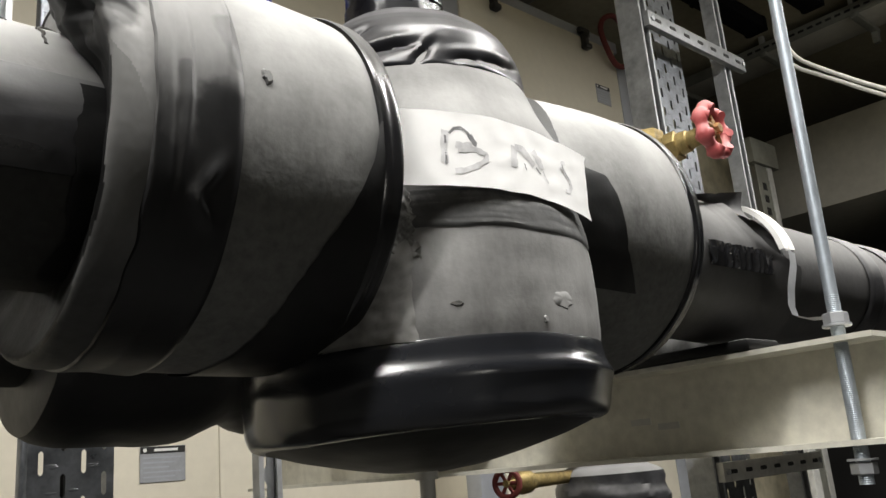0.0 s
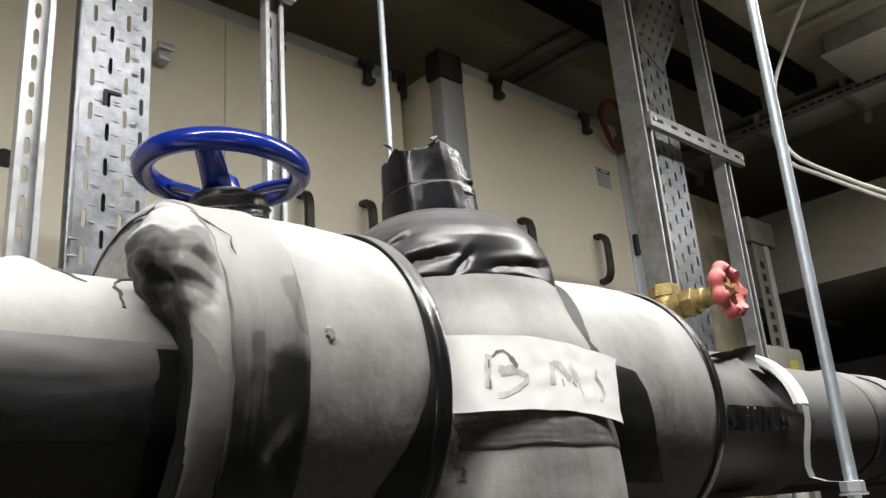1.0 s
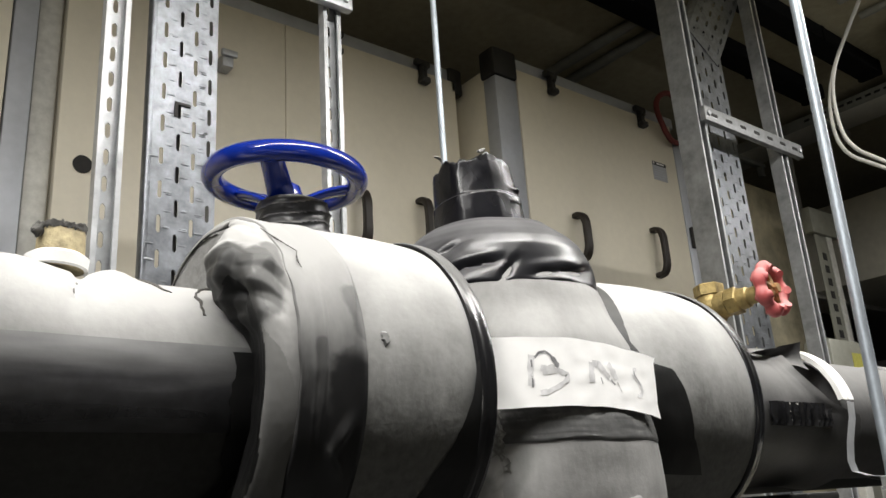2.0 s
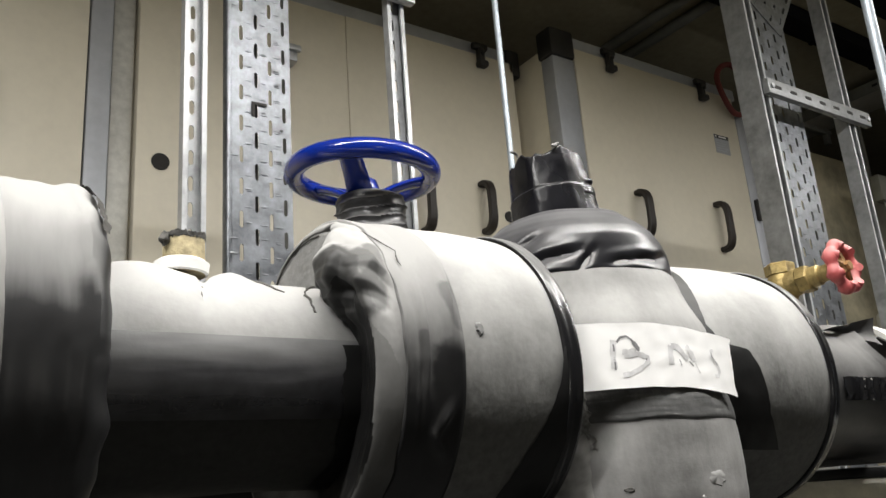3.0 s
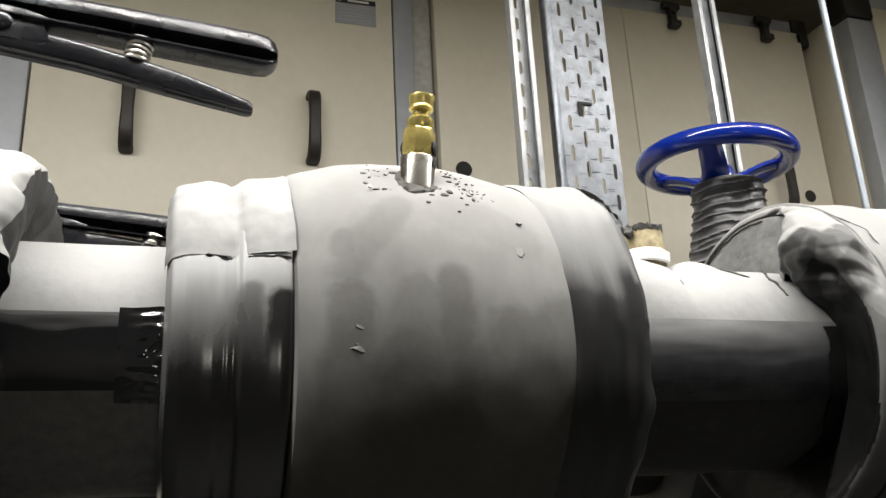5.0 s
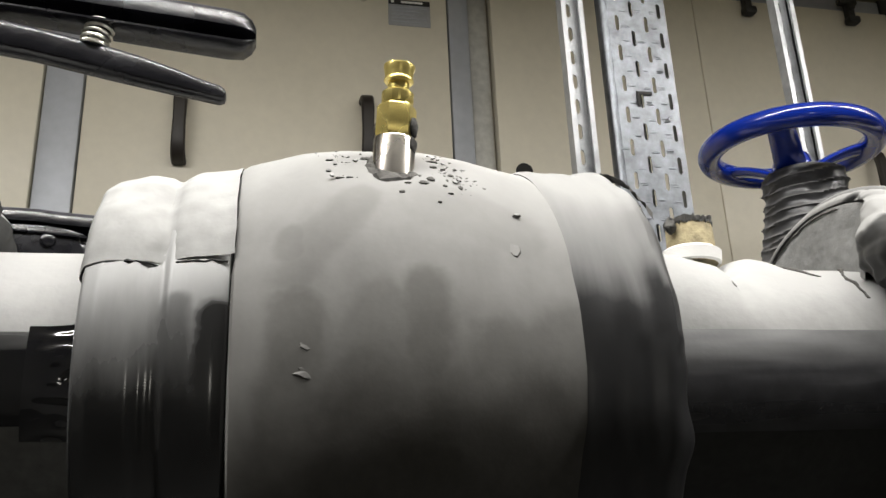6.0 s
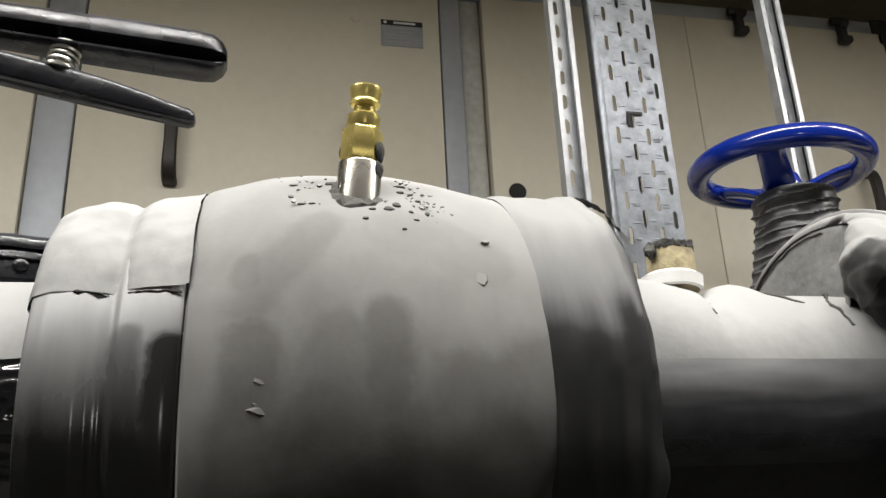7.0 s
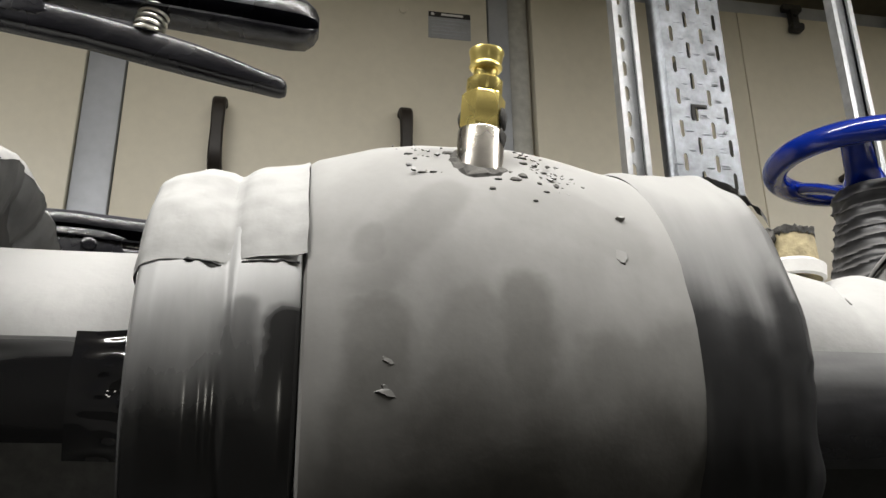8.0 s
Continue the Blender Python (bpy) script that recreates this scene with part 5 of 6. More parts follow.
def tape_point(s, h):
    """s from 0 to 1 along the tape, h from 0 to 1 up it."""
    x = 0.364 + 0.190 * s
    y = float(np.interp(s, [-0.1, 0.0, 0.12, 0.25, 0.4, 0.55, 0.8, 1.0, 1.1], [0.432, 0.4245, 0.4145, 0.4065, 0.4005, 0.3975, 0.3985, 0.4035, 0.407]))
    low = float(np.interp(s, [0.0, 0.35, 0.6, 0.8, 1.0], [1.1965, 1.1985, 1.1975, 1.1945, 1.1895]))
    high = float(np.interp(s, [0.0, 0.35, 0.6, 0.8, 1.0], [1.2560, 1.2570, 1.2540, 1.2505, 1.2460]))
    z = low + (high - low) * h + 0.0012 * n3(s * 6, h * 3, 1)
    y += 0.0007 * n3(s * 14, h * 6, 4) + 0.010 * (0.55 - h) * max(0.0, s - 0.75)
    return Vector((x, y, z))


lab = thing("tape_label", tuple(tape_point(0.5, 0)), "strip of white masking tape lettered BMS in marker", "label")
bm = bmesh.new()
NS, NH = 48, 12
grid = []
for j in range(NH + 1):
    row = []
    for i in range(NS + 1):
        s, h = i / NS, j / NH
        if i == NS:
            s += 0.012 * n3(h * 9, 2, 2) + (0.06 * (h - 0.66) / 0.34 if h > 0.66 else 0.06 * ((0.66 - h) / 0.66) ** 1.3) - 0.065
        if i == 0:
            s += 0.012 * n3(h * 12, 5, 2)
        row.append(bm.verts.new(tape_point(s, h)))
    grid.append(row)
for j in range(NH):
    for i in range(NS):
        bm.faces.new((grid[j][i], grid[j][i + 1], grid[j + 1][i + 1], grid[j + 1][i]))
bmesh.ops.solidify(bm, geom=list(bm.faces), thickness=0.0002)
part("tape", bm, LABEL, lab)


def stroke(points, width):
    """A marker stroke that lies on the tape."""
    bm = bmesh.new()
    fine = []
    for (a, b), (c, d) in zip(points, points[1:]):
        fine += [(a + (c - a) * k / 8, b + (d - b) * k / 8) for k in range(8)]
    fine.append(points[-1])
    prev = None
    for k, (s, h) in enumerate(fine):
        a, b = fine[max(0, k - 1)], fine[min(len(fine) - 1, k + 1)]
        d = Vector(((b[0] - a[0]) * 0.212, (b[1] - a[1]) * 0.062))
        d = d.normalized() if d.length > 1e-9 else Vector((1, 0))
        w = width * (1 + 0.35 * n3(k * 0.3, s * 10, 2))
        e = Vector((-d.y * w / 0.212, d.x * w / 0.062))
        pair = [bm.verts.new(tape_point(s + q * e.x, h + q * e.y) + Vector((0, -0.0003, 0))) for q in (-1, 1)]
        if prev:
            bm.faces.new((prev[0], prev[1], pair[1], pair[0]))
        prev = pair
    return bm


def letter(name_label, points, width, material):
    part("letter", stroke(points, width), material, lab, name_label)


letter("smeared marker letter B", [(0.175, 0.74), (0.165, 0.55), (0.162, 0.30)], 0.0034, SMEAR)
letter("marker letter B", [(0.172, 0.67), (0.170, 0.5), (0.168, 0.28)], 0.0010, INK)
letter("marker letter B", [(0.190, 0.70), (0.210, 0.78), (0.240, 0.80), (0.265, 0.74), (0.285, 0.64), (0.297, 0.55)], 0.0011, INK)
letter("smeared marker letter B", [(0.275, 0.70), (0.297, 0.58), (0.290, 0.55)], 0.0024, INK)
letter("smeared marker letter B", [(0.212, 0.54), (0.245, 0.52), (0.285, 0.55)], 0.0030, SMEAR)
letter("smeared marker letter B", [(0.220, 0.47), (0.300, 0.50), (0.345, 0.44), (0.345, 0.38), (0.300, 0.28), (0.240, 0.21), (0.202, 0.20)], 0.0022, SMEAR)
letter("smeared marker letter M", [(0.485, 0.36), (0.487, 0.52), (0.497, 0.66)], 0.0038, SMEAR)
letter("smeared marker letter M", [(0.497, 0.66), (0.535, 0.65), (0.575, 0.52), (0.600, 0.44)], 0.0030, SMEAR)
letter("marker letter M", [(0.541, 0.44), (0.547, 0.34)], 0.0006, INK)
letter("smeared marker letter M", [(0.603, 0.68), (0.630, 0.56), (0.650, 0.45)], 0.0036, SMEAR)
letter("marker letter M", [(0.613, 0.43), (0.637, 0.36)], 0.0008, INK)
letter("marker letter M", [(0.655, 0.42), (0.681, 0.26)], 0.0008, SMEAR)
letter("smeared marker letter S", [(0.812, 0.70), (0.790, 0.68), (0.784, 0.60), (0.805, 0.52), (0.835, 0.46), (0.845, 0.36), (0.828, 0.27), (0.798, 0.25)], 0.0018, SMEAR)
letter("marker letter S", [(0.790, 0.66), (0.790, 0.58), (0.828, 0.47), (0.838, 0.35)], 0.0006, INK)

# second wrapped flange
b4 = thing("insulated_flange", (0.66, YC, ZB), "dusty foam-wrapped flange with black tape rings", "insulated valve", "wrapped fittings")
part("shell", along(smooth_profile([(0.5, 0.10), (0.5, 0.128), (0.565, 0.134), (0.59, 0.138), (0.62, 0.141), (0.67, 0.143), (0.715, 0.1425), (0.738, 0.139), (0.744, 0.13), (0.744, 0.086)], 0.006, 1), 128, lumpy(0.0015, 10, 21.0, 0.0004)), SHELL, b4)
part("edge_ring", along(smooth_profile([(0.724, 0.1405), (0.725, 0.144), (0.731, 0.1445), (0.734, 0.142), (0.737, 0.1435), (0.745, 0.141), (0.746, 0.13)], 0.002, 1), 128, lumpy(0.0008, 12, 5.0)), VINYL, b4, "black tape rings at the edge")
prof_s, shape_s = sector([(-60, 0.5), (60, 0.5)], [(-60, 0.69), (-47, 0.668), (-35, 0.642), (-20, 0.617), (0, 0.602), (7, 0.592), (11, 0.556), (20, 0.546), (30, 0.552), (45, 0.566), (58, 0.574)], 22, lambda x: 0.0024 + (0.128 + 0.006 * (x - 0.5) / 0.065 if x < 0.565 else 0.134 + 0.004 * (x - 0.565) / 0.025 if x < 0.59 else 0.138 + 0.003 * (x - 0.59) / 0.03 if x < 0.62 else 0.141 + 0.002 * min(1.0, (x - 0.62) / 0.05)))
part("tape_strip", along(prof_s, 90, shape_s, -35, 58), BLACKT, b4, "black tape round the joint with the valve body")

# ---- far end of the run: tapes, clamp, bracket, rod and beam ----
part("tape_wrap", along(fill([(0.842, 0.0898), (0.985, 0.0918)], 0.0015), 60, lambda x, g, r: (r + 0.0034 * (1 - abs(n3(x * 62, g * 1.2, 2))) ** 4 - 0.0012, 0.006 * n3(g * 9, 2, 2)), -14, 4.5, z=ZP), BLACKT, sleeve, "crinkled shiny black tape")
s_gloss = sleeve.children[-1]
s_gloss.data.materials[0] = CRINKLE
bm = bmesh.new()
rows = []
for i in range(13):
    q = i / 12
    x = 0.85 + 0.14 * q
    gq = radians(62 - 24 * q)
    foot = Vector((x, YC - 0.0905 * math.cos(gq), ZP + 0.0905 * math.sin(gq)))
    tip = Vector((0.855 + 0.14 * q, 0.487, 1.287 + 0.026 * q))
    rows.append([bm.verts.new(foot.lerp(tip, j / 5) + Vector((0, 0.006 * math.sin(j * 0.7) + 0.002 * n3(i * 0.5, j * 0.5, 2), 0.0018 * n3(i * 0.6, j * 0.4, 6)))) for j in range(6)])
for p, q in zip(rows, rows[1:]):
    for j in range(5):
        bm.faces.new((p[j], q[j], q[j + 1], p[j + 1]))
bmesh.ops.solidify(bm, geom=list(bm.faces), thickness=0.006)
part("loose_flap", bm, SLEEVE, sleeve, "loose rubber flap standing up")
for x0 in (1.30, 1.42):
    part("tape_band", along(smooth_profile([(x0, 0.0865), (x0 + 0.004, 0.0905), (x0 + 0.05, 0.0905), (x0 + 0.054, 0.0865)], 0.004, 1), 64, lumpy(0.001, 20), z=ZP, closed=False), TAPE, far, "black tape band")
clamp = thing("pipe_clamp", (1.04, YC, ZP), "galvanised steel pipe clamp with a bent bracket", "pipe clamp")
part("band", along(fill([(1.012, 0.092), (1.013, 0.0985), (1.023, 0.0985), (1.024, 0.0945), (1.028, 0.0945), (1.029, 0.0985), (1.043, 0.0985), (1.044, 0.092)], 0.01), 80, None, 8, 200, z=ZP), WHITE, clamp, "pale plastic-coated band")
bm = bmesh.new()
path = [(1.03, 0.452, 1.228), (1.005, 0.442, 1.205), (0.975, 0.437, 1.172), (0.965, 0.436, 1.15), (0.966, 0.434, 1.137), (0.972, 0.42, 1.131), (0.965, 0.385, 1.127), (0.955, 0.372, 1.126)]
prev = None
for p in path:
    pair = [bm.verts.new((p[0] - 0.017, p[1] - 0.004, p[2])), bm.verts.new((p[0] + 0.018, p[1] + 0.004, p[2]))]
    if prev:
        bm.faces.new((prev[0], prev[1], pair[1], pair[0]))
    prev = pair
bmesh.ops.solidify(bm, geom=list(bm.faces), thickness=0.003)
part("bracket", bm, ZINC, clamp, "bent flat steel bracket")

beam = thing("steel_beam", (0.95, 0.7, 0.985), "galvanised steel channel beam under the pipe run", "beam")
out = [(0.915, 1.101), (0.985, 1.101), (0.985, 0.985), (0.915, 0.985), (0.915, 0.991), (0.979, 0.991), (0.979, 1.095), (0.915, 1.095)]
bm = bmesh.new()
lo = [bm.verts.new((a, 0.335, b)) for a, b in out]
hi = [bm.verts.new((a, 1.65, b)) for a, b in out]
bm.faces.new(lo)
bm.faces.new(hi)
for i in range(8):
    bm.faces.new((lo[i], lo[(i + 1) % 8], hi[(i + 1) % 8], hi[i]))
part("channel", bm, BEAMM, beam, smooth=20)
part("rubber_pad", box(0.912, 0.988, 0.47, 0.64, 1.1015, 1.1155, 0.004), BLACKT, beam, "black rubber pad under the pipe")
for yy, zz in ((0.62, 1.03), (0.58, 1.022)):
    part("scuff", box(0.913, 0.9148, yy, yy + 0.03, zz, zz + 0.008, 0), ZINC_DULL, beam, "dull scuff on the web")


def rod(name, bottom, top, r, label, thread=0.25):
    ob = thing(name, bottom, label, "threaded rod", "hanger rods")
    part("bar", tube([bottom, top], r, 20), RODM, ob)
    a, b = Vector(bottom), Vector(top)
    d = (b - a).normalized()
    k = int(thread / 0.0022)
    bm = lathe([(i * 0.0011, r * (0.99 if i % 2 else 1.045)) for i in range(2 * k)], a, d, 16)
    part("thread", bm, RODM, ob)
    return ob, a, d


r1, ra, rd = rod("hanger_rod", (0.932, 0.378, 0.945), (1.03, 0.378, 3.43), 0.0074, "galvanised threaded hanger rod with nuts through the beam", 0.205)
for z in (1.116, 0.972):
    c = ra + rd * (z - 0.945)
    part("washer", lathe([(0, 0.0155), (0.0025, 0.0155)], c - rd * 0.0030, rd, 24), ZINC, r1)
    part("nut", hex_bar(c, rd, 0.0135, 0.0125) if z > 1 else hex_bar(c - rd * 0.017, rd, 0.0135, 0.0125), ZINC, r1)
r2, _, _ = rod("hanger_rod", (0.903, 1.106, 1.1), (0.903, 1.106, 3.43), 0.0065, "thin galvanised hanger rod behind the valves", 0.2)

# ---- red-handled drain valve ----
dv = thing("drain_valve", (0.893, 0.55, 1.3), "cast brass gate valve with a red handwheel", "valve", "small valves")
V0 = Vector((0.897, 0.55, 1.365))
W0 = Vector((0.903, 0.463, 1.371))
D = (W0 - V0).normalized()
UPR = Vector((0.0, 0.03, 1.0))
part("riser", lathe([(-0.085, 0.015), (-0.052, 0.015), (-0.05, 0.019), (-0.03, 0.019), (-0.027, 0.0155), (-0.016, 0.0155)], V0, UPR, 10), BRASS_DULL, dv, "brass union below the body", smooth=20)
bm = lathe(smooth_profile([(-0.022, 0.015), (-0.014, 0.019), (0.0, 0.0215), (0.012, 0.0195), (0.018, 0.016)], 0.002, 2), V0, UPR, 28, shape=lambda q, g, r: (r + 0.0007 * n3(q * 160, math.cos(g) * 4, math.sin(g) * 4), 0.0))
lathe([(-0.02, 0.016), (0.0, 0.0195), (0.018, 0.0185), (0.026, 0.0175)], V0, D, 28, bm=bm)
part("body", bm, BRASS_DULL, dv, "cast brass body")
part("end_nut", lathe([(0.016, 0.017), (0.0175, 0.0205), (0.032, 0.0205), (0.0335, 0.0185), (0.0335, 0.010), (0.026, 0.009)], V0, UPR, 6), BRASS_DULL, dv, "hexagonal brass end", smooth=20)
part("bonnet_nut", hex_bar(V0 + D * 0.026, D, 0.0195, 0.017), BRASS_DULL, dv)
part("gland", lathe([(0.043, 0.0145), (0.055, 0.0140), (0.057, 0.0115), (0.070, 0.0112), (0.072, 0.0065), (0.092, 0.006), (0.094, 0.003)], V0, D, 20), BRASS_DULL, dv)
a, u, v = turn_frame(D)
NLOBE = 7
lobes = [2 * math.pi * q / 140 for q in range(140)]
wh = part("handwheel", tube([W0 + (u * math.cos(g) + v * math.sin(g)) * (0.0285 + 0.0012 * math.cos(NLOBE * g)) for g in lobes], [0.0086 + 0.0012 * math.cos(NLOBE * g) for g in lobes], 16, closed=True), RED, dv, "red enamelled handwheel with finger notches")
for i in range(NLOBE):
    g = 2 * math.pi * i / NLOBE
    e = u * math.cos(g) + v * math.sin(g)
    part("lobe", tube([W0 + e * 0.029 - D * 0.010, W0 + e * 0.0305 - D * 0.004, W0 + e * 0.030 + D * 0.005, W0 + e * 0.026 + D * 0.0095], [0.004, 0.0066, 0.0068, 0.0054], 12), RED, wh)
for i in range(5):
    g = 2 * math.pi * i / 5 + 0.3
    part("spoke", tube([W0 + D * 0.001, W0 + (u * math.cos(g) + v * math.sin(g)) * 0.026 - D * 0.002], [0.0065, 0.004], 8), RUST, wh)
part("web", lathe([(-0.009, 0.004), (-0.009, 0.0225), (-0.005, 0.0235), (-0.004, 0.014), (0.001, 0.009), (0.001, 0.002)], W0, D, 40, shape=lambda q, g, r: (r, 0.0015 * n3(math.cos(g) * 3, math.sin(g) * 3, r * 200))), RUST, wh, "rusty cast web")
part("nut", hex_bar(W0 + D * 0.002, D, 0.007, 0.009), RUST, dv)

# ---- back pipe run with the blue handwheel ----
YB, ZBK = 0.95, 1.205
back = thing("insulated_pipe", (0.4, YB, ZBK), "second rubber-insulated pipe behind the front run", "pipe", "pipe run")
part("insulation", along(fill([(-1.2, 0.085), (4.2, 0.085)], 0.03), 48, y=YB, z=ZBK), RUBBER, back)
gv = thing("gate_valve", (0.46, YB, ZBK), "wrapped gate valve with a blue enamelled handwheel", "valve", "wrapped fittings")
part("body_wrap", along(smooth_profile([(0.26, 0.086), (0.262, 0.14), (0.3, 0.15), (0.4, 0.152), (0.44, 0.15), (0.47, 0.135), (0.5, 0.13), (0.52, 0.145), (0.56, 0.148), (0.6, 0.14), (0.602, 0.086)], 0.012, 1), 96, lumpy(0.003, 12, 3.0, 0.001), y=YB, z=ZBK), BLACKT, gv, "black foam body wrap")
NK = Vector((0.46, YB, 1.3))
NA = Vector((0.03, -0.02, 1.0)).normalized()


def neck_shape(s, g, r):
    """Slanting turns of tape with thin raised edges."""
    c, d = math.cos(g), math.sin(g)
    w = s * 190 - 1.5 * c - 0.5 * d + 1.6 * n3(c * 1.3, d * 1.3, s * 9)
    v_ = s * 120 - 2.4 * c + 1.5 * n3(c * 1.5 + 3, d * 1.5, s * 7)
    return r + 0.0032 * (1 - abs(math.sin(w))) ** 3 + 0.0022 * (1 - abs(math.sin(v_))) ** 4 - 0.001 + 0.0016 * n3(c * 3, d * 3, s * 40), 0


part("neck_wrap", lathe(smooth_profile([(0, 0.088), (0.08, 0.078), (0.14, 0.070), (0.2, 0.059), (0.242, 0.0525), (0.25, 0.055), (0.266, 0.054), (0.272, 0.046), (0.274, 0.01)], 0.0022, 1), NK, NA, 96, shape=neck_shape), WRAP, gv, "neck wound in black tape")
WC = Vector((0.456, 0.946, 1.610))
WR = 0.107
a, u, v = turn_frame(NA)
ringp = [WC + (u * math.cos(2 * math.pi * i / 96) + v * math.sin(2 * math.pi * i / 96)) * WR for i in range(96)]
hw = part("handwheel", tube(ringp, 0.0155, 20, closed=True, flat=1.0), BLUE, gv, "glossy blue handwheel")
part("hub", lathe([(-0.055, 0.028), (-0.03, 0.028), (-0.012, 0.022), (-0.005, 0.012)], WC, NA, 28), BLUE, hw)
for i in range(3):
    e = Matrix.Rotation(2 * math.pi * i / 3, 3, NA) @ Vector((-0.66, -0.75, 0)).normalized()
    e = (e - NA * e.dot(NA)).normalized()
    f = NA.cross(e)
    bm = bmesh.new()
    prev = None
    for k in range(9):
        q = k / 8
        c = WC - NA * 0.04 * (1 - q) ** 1.5 + e * (0.015 + (WR - 0.018) * q)
        w, h = 0.021 - 0.005 * q, 0.0085
        ring = [bm.verts.new(c + f * w * math.cos(2 * math.pi * j / 12) + NA * h * math.sin(2 * math.pi * j / 12)) for j in range(12)]
        if prev:
            for j in range(12):
                bm.faces.new((prev[j], prev[(j + 1) % 12], ring[(j + 1) % 12], ring[j]))
        prev = ring
    part("spoke", bm, BLUE, hw)


# ---- butterfly valve levers ----
def squeeze_lever(name, ox, y, oz, label, length=0.3, k=1.0, reach=0.0, shut=0.0):
    """A notched hand lever with a trigger under it and a spring between them; its grip ends at (ox, oz)."""
    ob = thing(name, (ox - length, y, oz - 0.05), label, "valve lever", "valve levers")

    def bar(pts, name_, label_=""):
        bm = bmesh.new()
        prev = None
        for x, z, h, w in pts:
            x, z = x + reach * ease(-0.1, -0.02, x), z - 0.2 * reach * ease(-0.1, -0.02, x)
            ring = [bm.verts.new((ox + x * k, y + w * k * math.copysign(abs(math.cos(t)) ** 0.45, math.cos(t)), oz + (z + shut * ease(-0.24, -0.1, x) + h * math.copysign(abs(math.sin(t)) ** 0.6, math.sin(t))) * k)) for t in [2 * math.pi * j / 20 for j in range(20)]]
            if prev:
                for j in range(20):
                    bm.faces.new((prev[j], prev[(j + 1) % 20], ring[(j + 1) % 20], ring[j]))
            else:
                bm.faces.new(ring)
            prev = ring
        bm.faces.new(prev)
        return part(name_, bm, LEVER, ob, label_)
    bm = bmesh.new()
    prev = None
    for x, z, h, w in [(-length, 0.024, 0.013, 0.012), (-0.22, 0.0195, 0.0135, 0.012), (-0.2, 0.017, 0.0135, 0.012), (-0.15, 0.0125, 0.014, 0.0135), (-0.1, 0.0075, 0.0148, 0.0145), (-0.05, 0.003, 0.0155, 0.015), (-0.02, 0.0, 0.0155, 0.015), (-0.009, -0.001, 0.0145, 0.0138), (-0.003, -0.0015, 0.0105, 0.0105), (0.0, -0.002, 0.0055, 0.006)]:
        section = [(-w, -0.1 * h), (-w, 0.55 * h), (-0.8 * w, 0.85 * h), (-0.5 * w, h), (0.5 * w, h), (w, 0.6 * h), (w, -0.8 * h), (0.7 * w, -h), (-0.75 * w, -h), (-w, -0.93 * h), (-w, -0.82 * h), (-0.1 * w, -0.78 * h), (0.3 * w, -0.45 * h), (-0.1 * w, -0.1 * h)]
        ring = [bm.verts.new((ox + x * k, y + a * k, oz + (z + b) * k)) for a, b in section]
        if prev:
            for j in range(len(ring)):
                bm.faces.new((prev[j], prev[(j + 1) % len(ring)], ring[(j + 1) % len(ring)], ring[j]))
        else:
            bm.faces.new(ring)
        prev = ring
    bm.faces.new(prev)
    part("grip", bm, LEVER, ob, "black enamelled grip, hollow below", smooth=50)
    bar([(-length, -0.006, 0.010, 0.009), (-0.235, -0.009, 0.011, 0.009), (-0.2, -0.0125, 0.012, 0.009), (-0.15, -0.021, 0.011, 0.009), (-0.11, -0.0295, 0.011, 0.009), (-0.08, -0.0365, 0.0102, 0.0085), (-0.055, -0.0432, 0.0085, 0.008), (-0.04, -0.0475, 0.0068, 0.0075), (-0.03, -0.0502, 0.0062, 0.007), (-0.024, -0.0515, 0.0058, 0.0068), (-0.0205, -0.0523, 0.0042, 0.005), (-0.0195, -0.0525, 0.002, 0.003)], "trigger", "black lower trigger")
    web = [(-length, -0.012), (-0.205, -0.014), (-0.178, -0.019), (-0.171, -0.014), (-0.176, -0.007), (-0.182, -0.001), (-0.174, 0.006), (-0.2, 0.015), (-length, 0.02)]
    part("joint", prism([(ox + p * k, oz + q * k) for p, q in web], y - 0.0095 * k, y + 0.0095 * k, 0.002), LEVER, ob, "worn black pivot joint")
    part("spring", coil((ox - 0.112 * k, y - 0.002, oz - (0.023 - 0.9 * shut) * k), (ox - 0.107 * k, y - 0.002, oz + 0.001 * k), 0.0092 * k, 0.0013 * k, 5.5), SPRING, ob, "pale steel spring")
    part("pivot", lathe([(0, 0.0072 * k), (0.0015, 0.0072 * k), (0.003, 0.005 * k), (0.003, 0.001)], (ox - 0.208 * k, y - 0.0095 * k, oz - 0.001 * k), (0, -1, 0), 24), LEVER, ob, "worn rivet pin")
    return ob


squeeze_lever("valve_lever", -0.259, 0.572, 1.486, "black two-part squeeze lever of a butterfly valve", 0.42)
part("stem", tube([(-0.66, 0.572, 1.29), (-0.66, 0.572, 1.5)], 0.02, 16), ZINC_DULL, near)
squeeze_lever("valve_lever", -0.25, 0.86, 1.4165, "black squeeze lever of the butterfly valve behind", 0.34, reach=0.07, shut=0.010)
bb = thing("insulated_valve_neck", (-0.5, YC, ZB), "dusty wrapped butterfly valve on the pipe run", "insulated valve", "wrapped fittings")
part("shell", along(smooth_profile([(-0.62, 0.09), (-0.62, 0.118), (-0.58, 0.130), (-0.5, 0.1345), (-0.455, 0.1345), (-0.434, 0.132), (-0.426, 0.125), (-0.43, 0.084)], 0.006, 1), 128, lambda x, g, r: (r + 0.007 * (1 - abs(n3(x * 24, g * 1.7, 3))) ** 3 - 0.003 + 0.002 * n3(x * 60, g * 5, 1), 0.006 * n3(g * 3, 2, 2))), CUFF, bb)
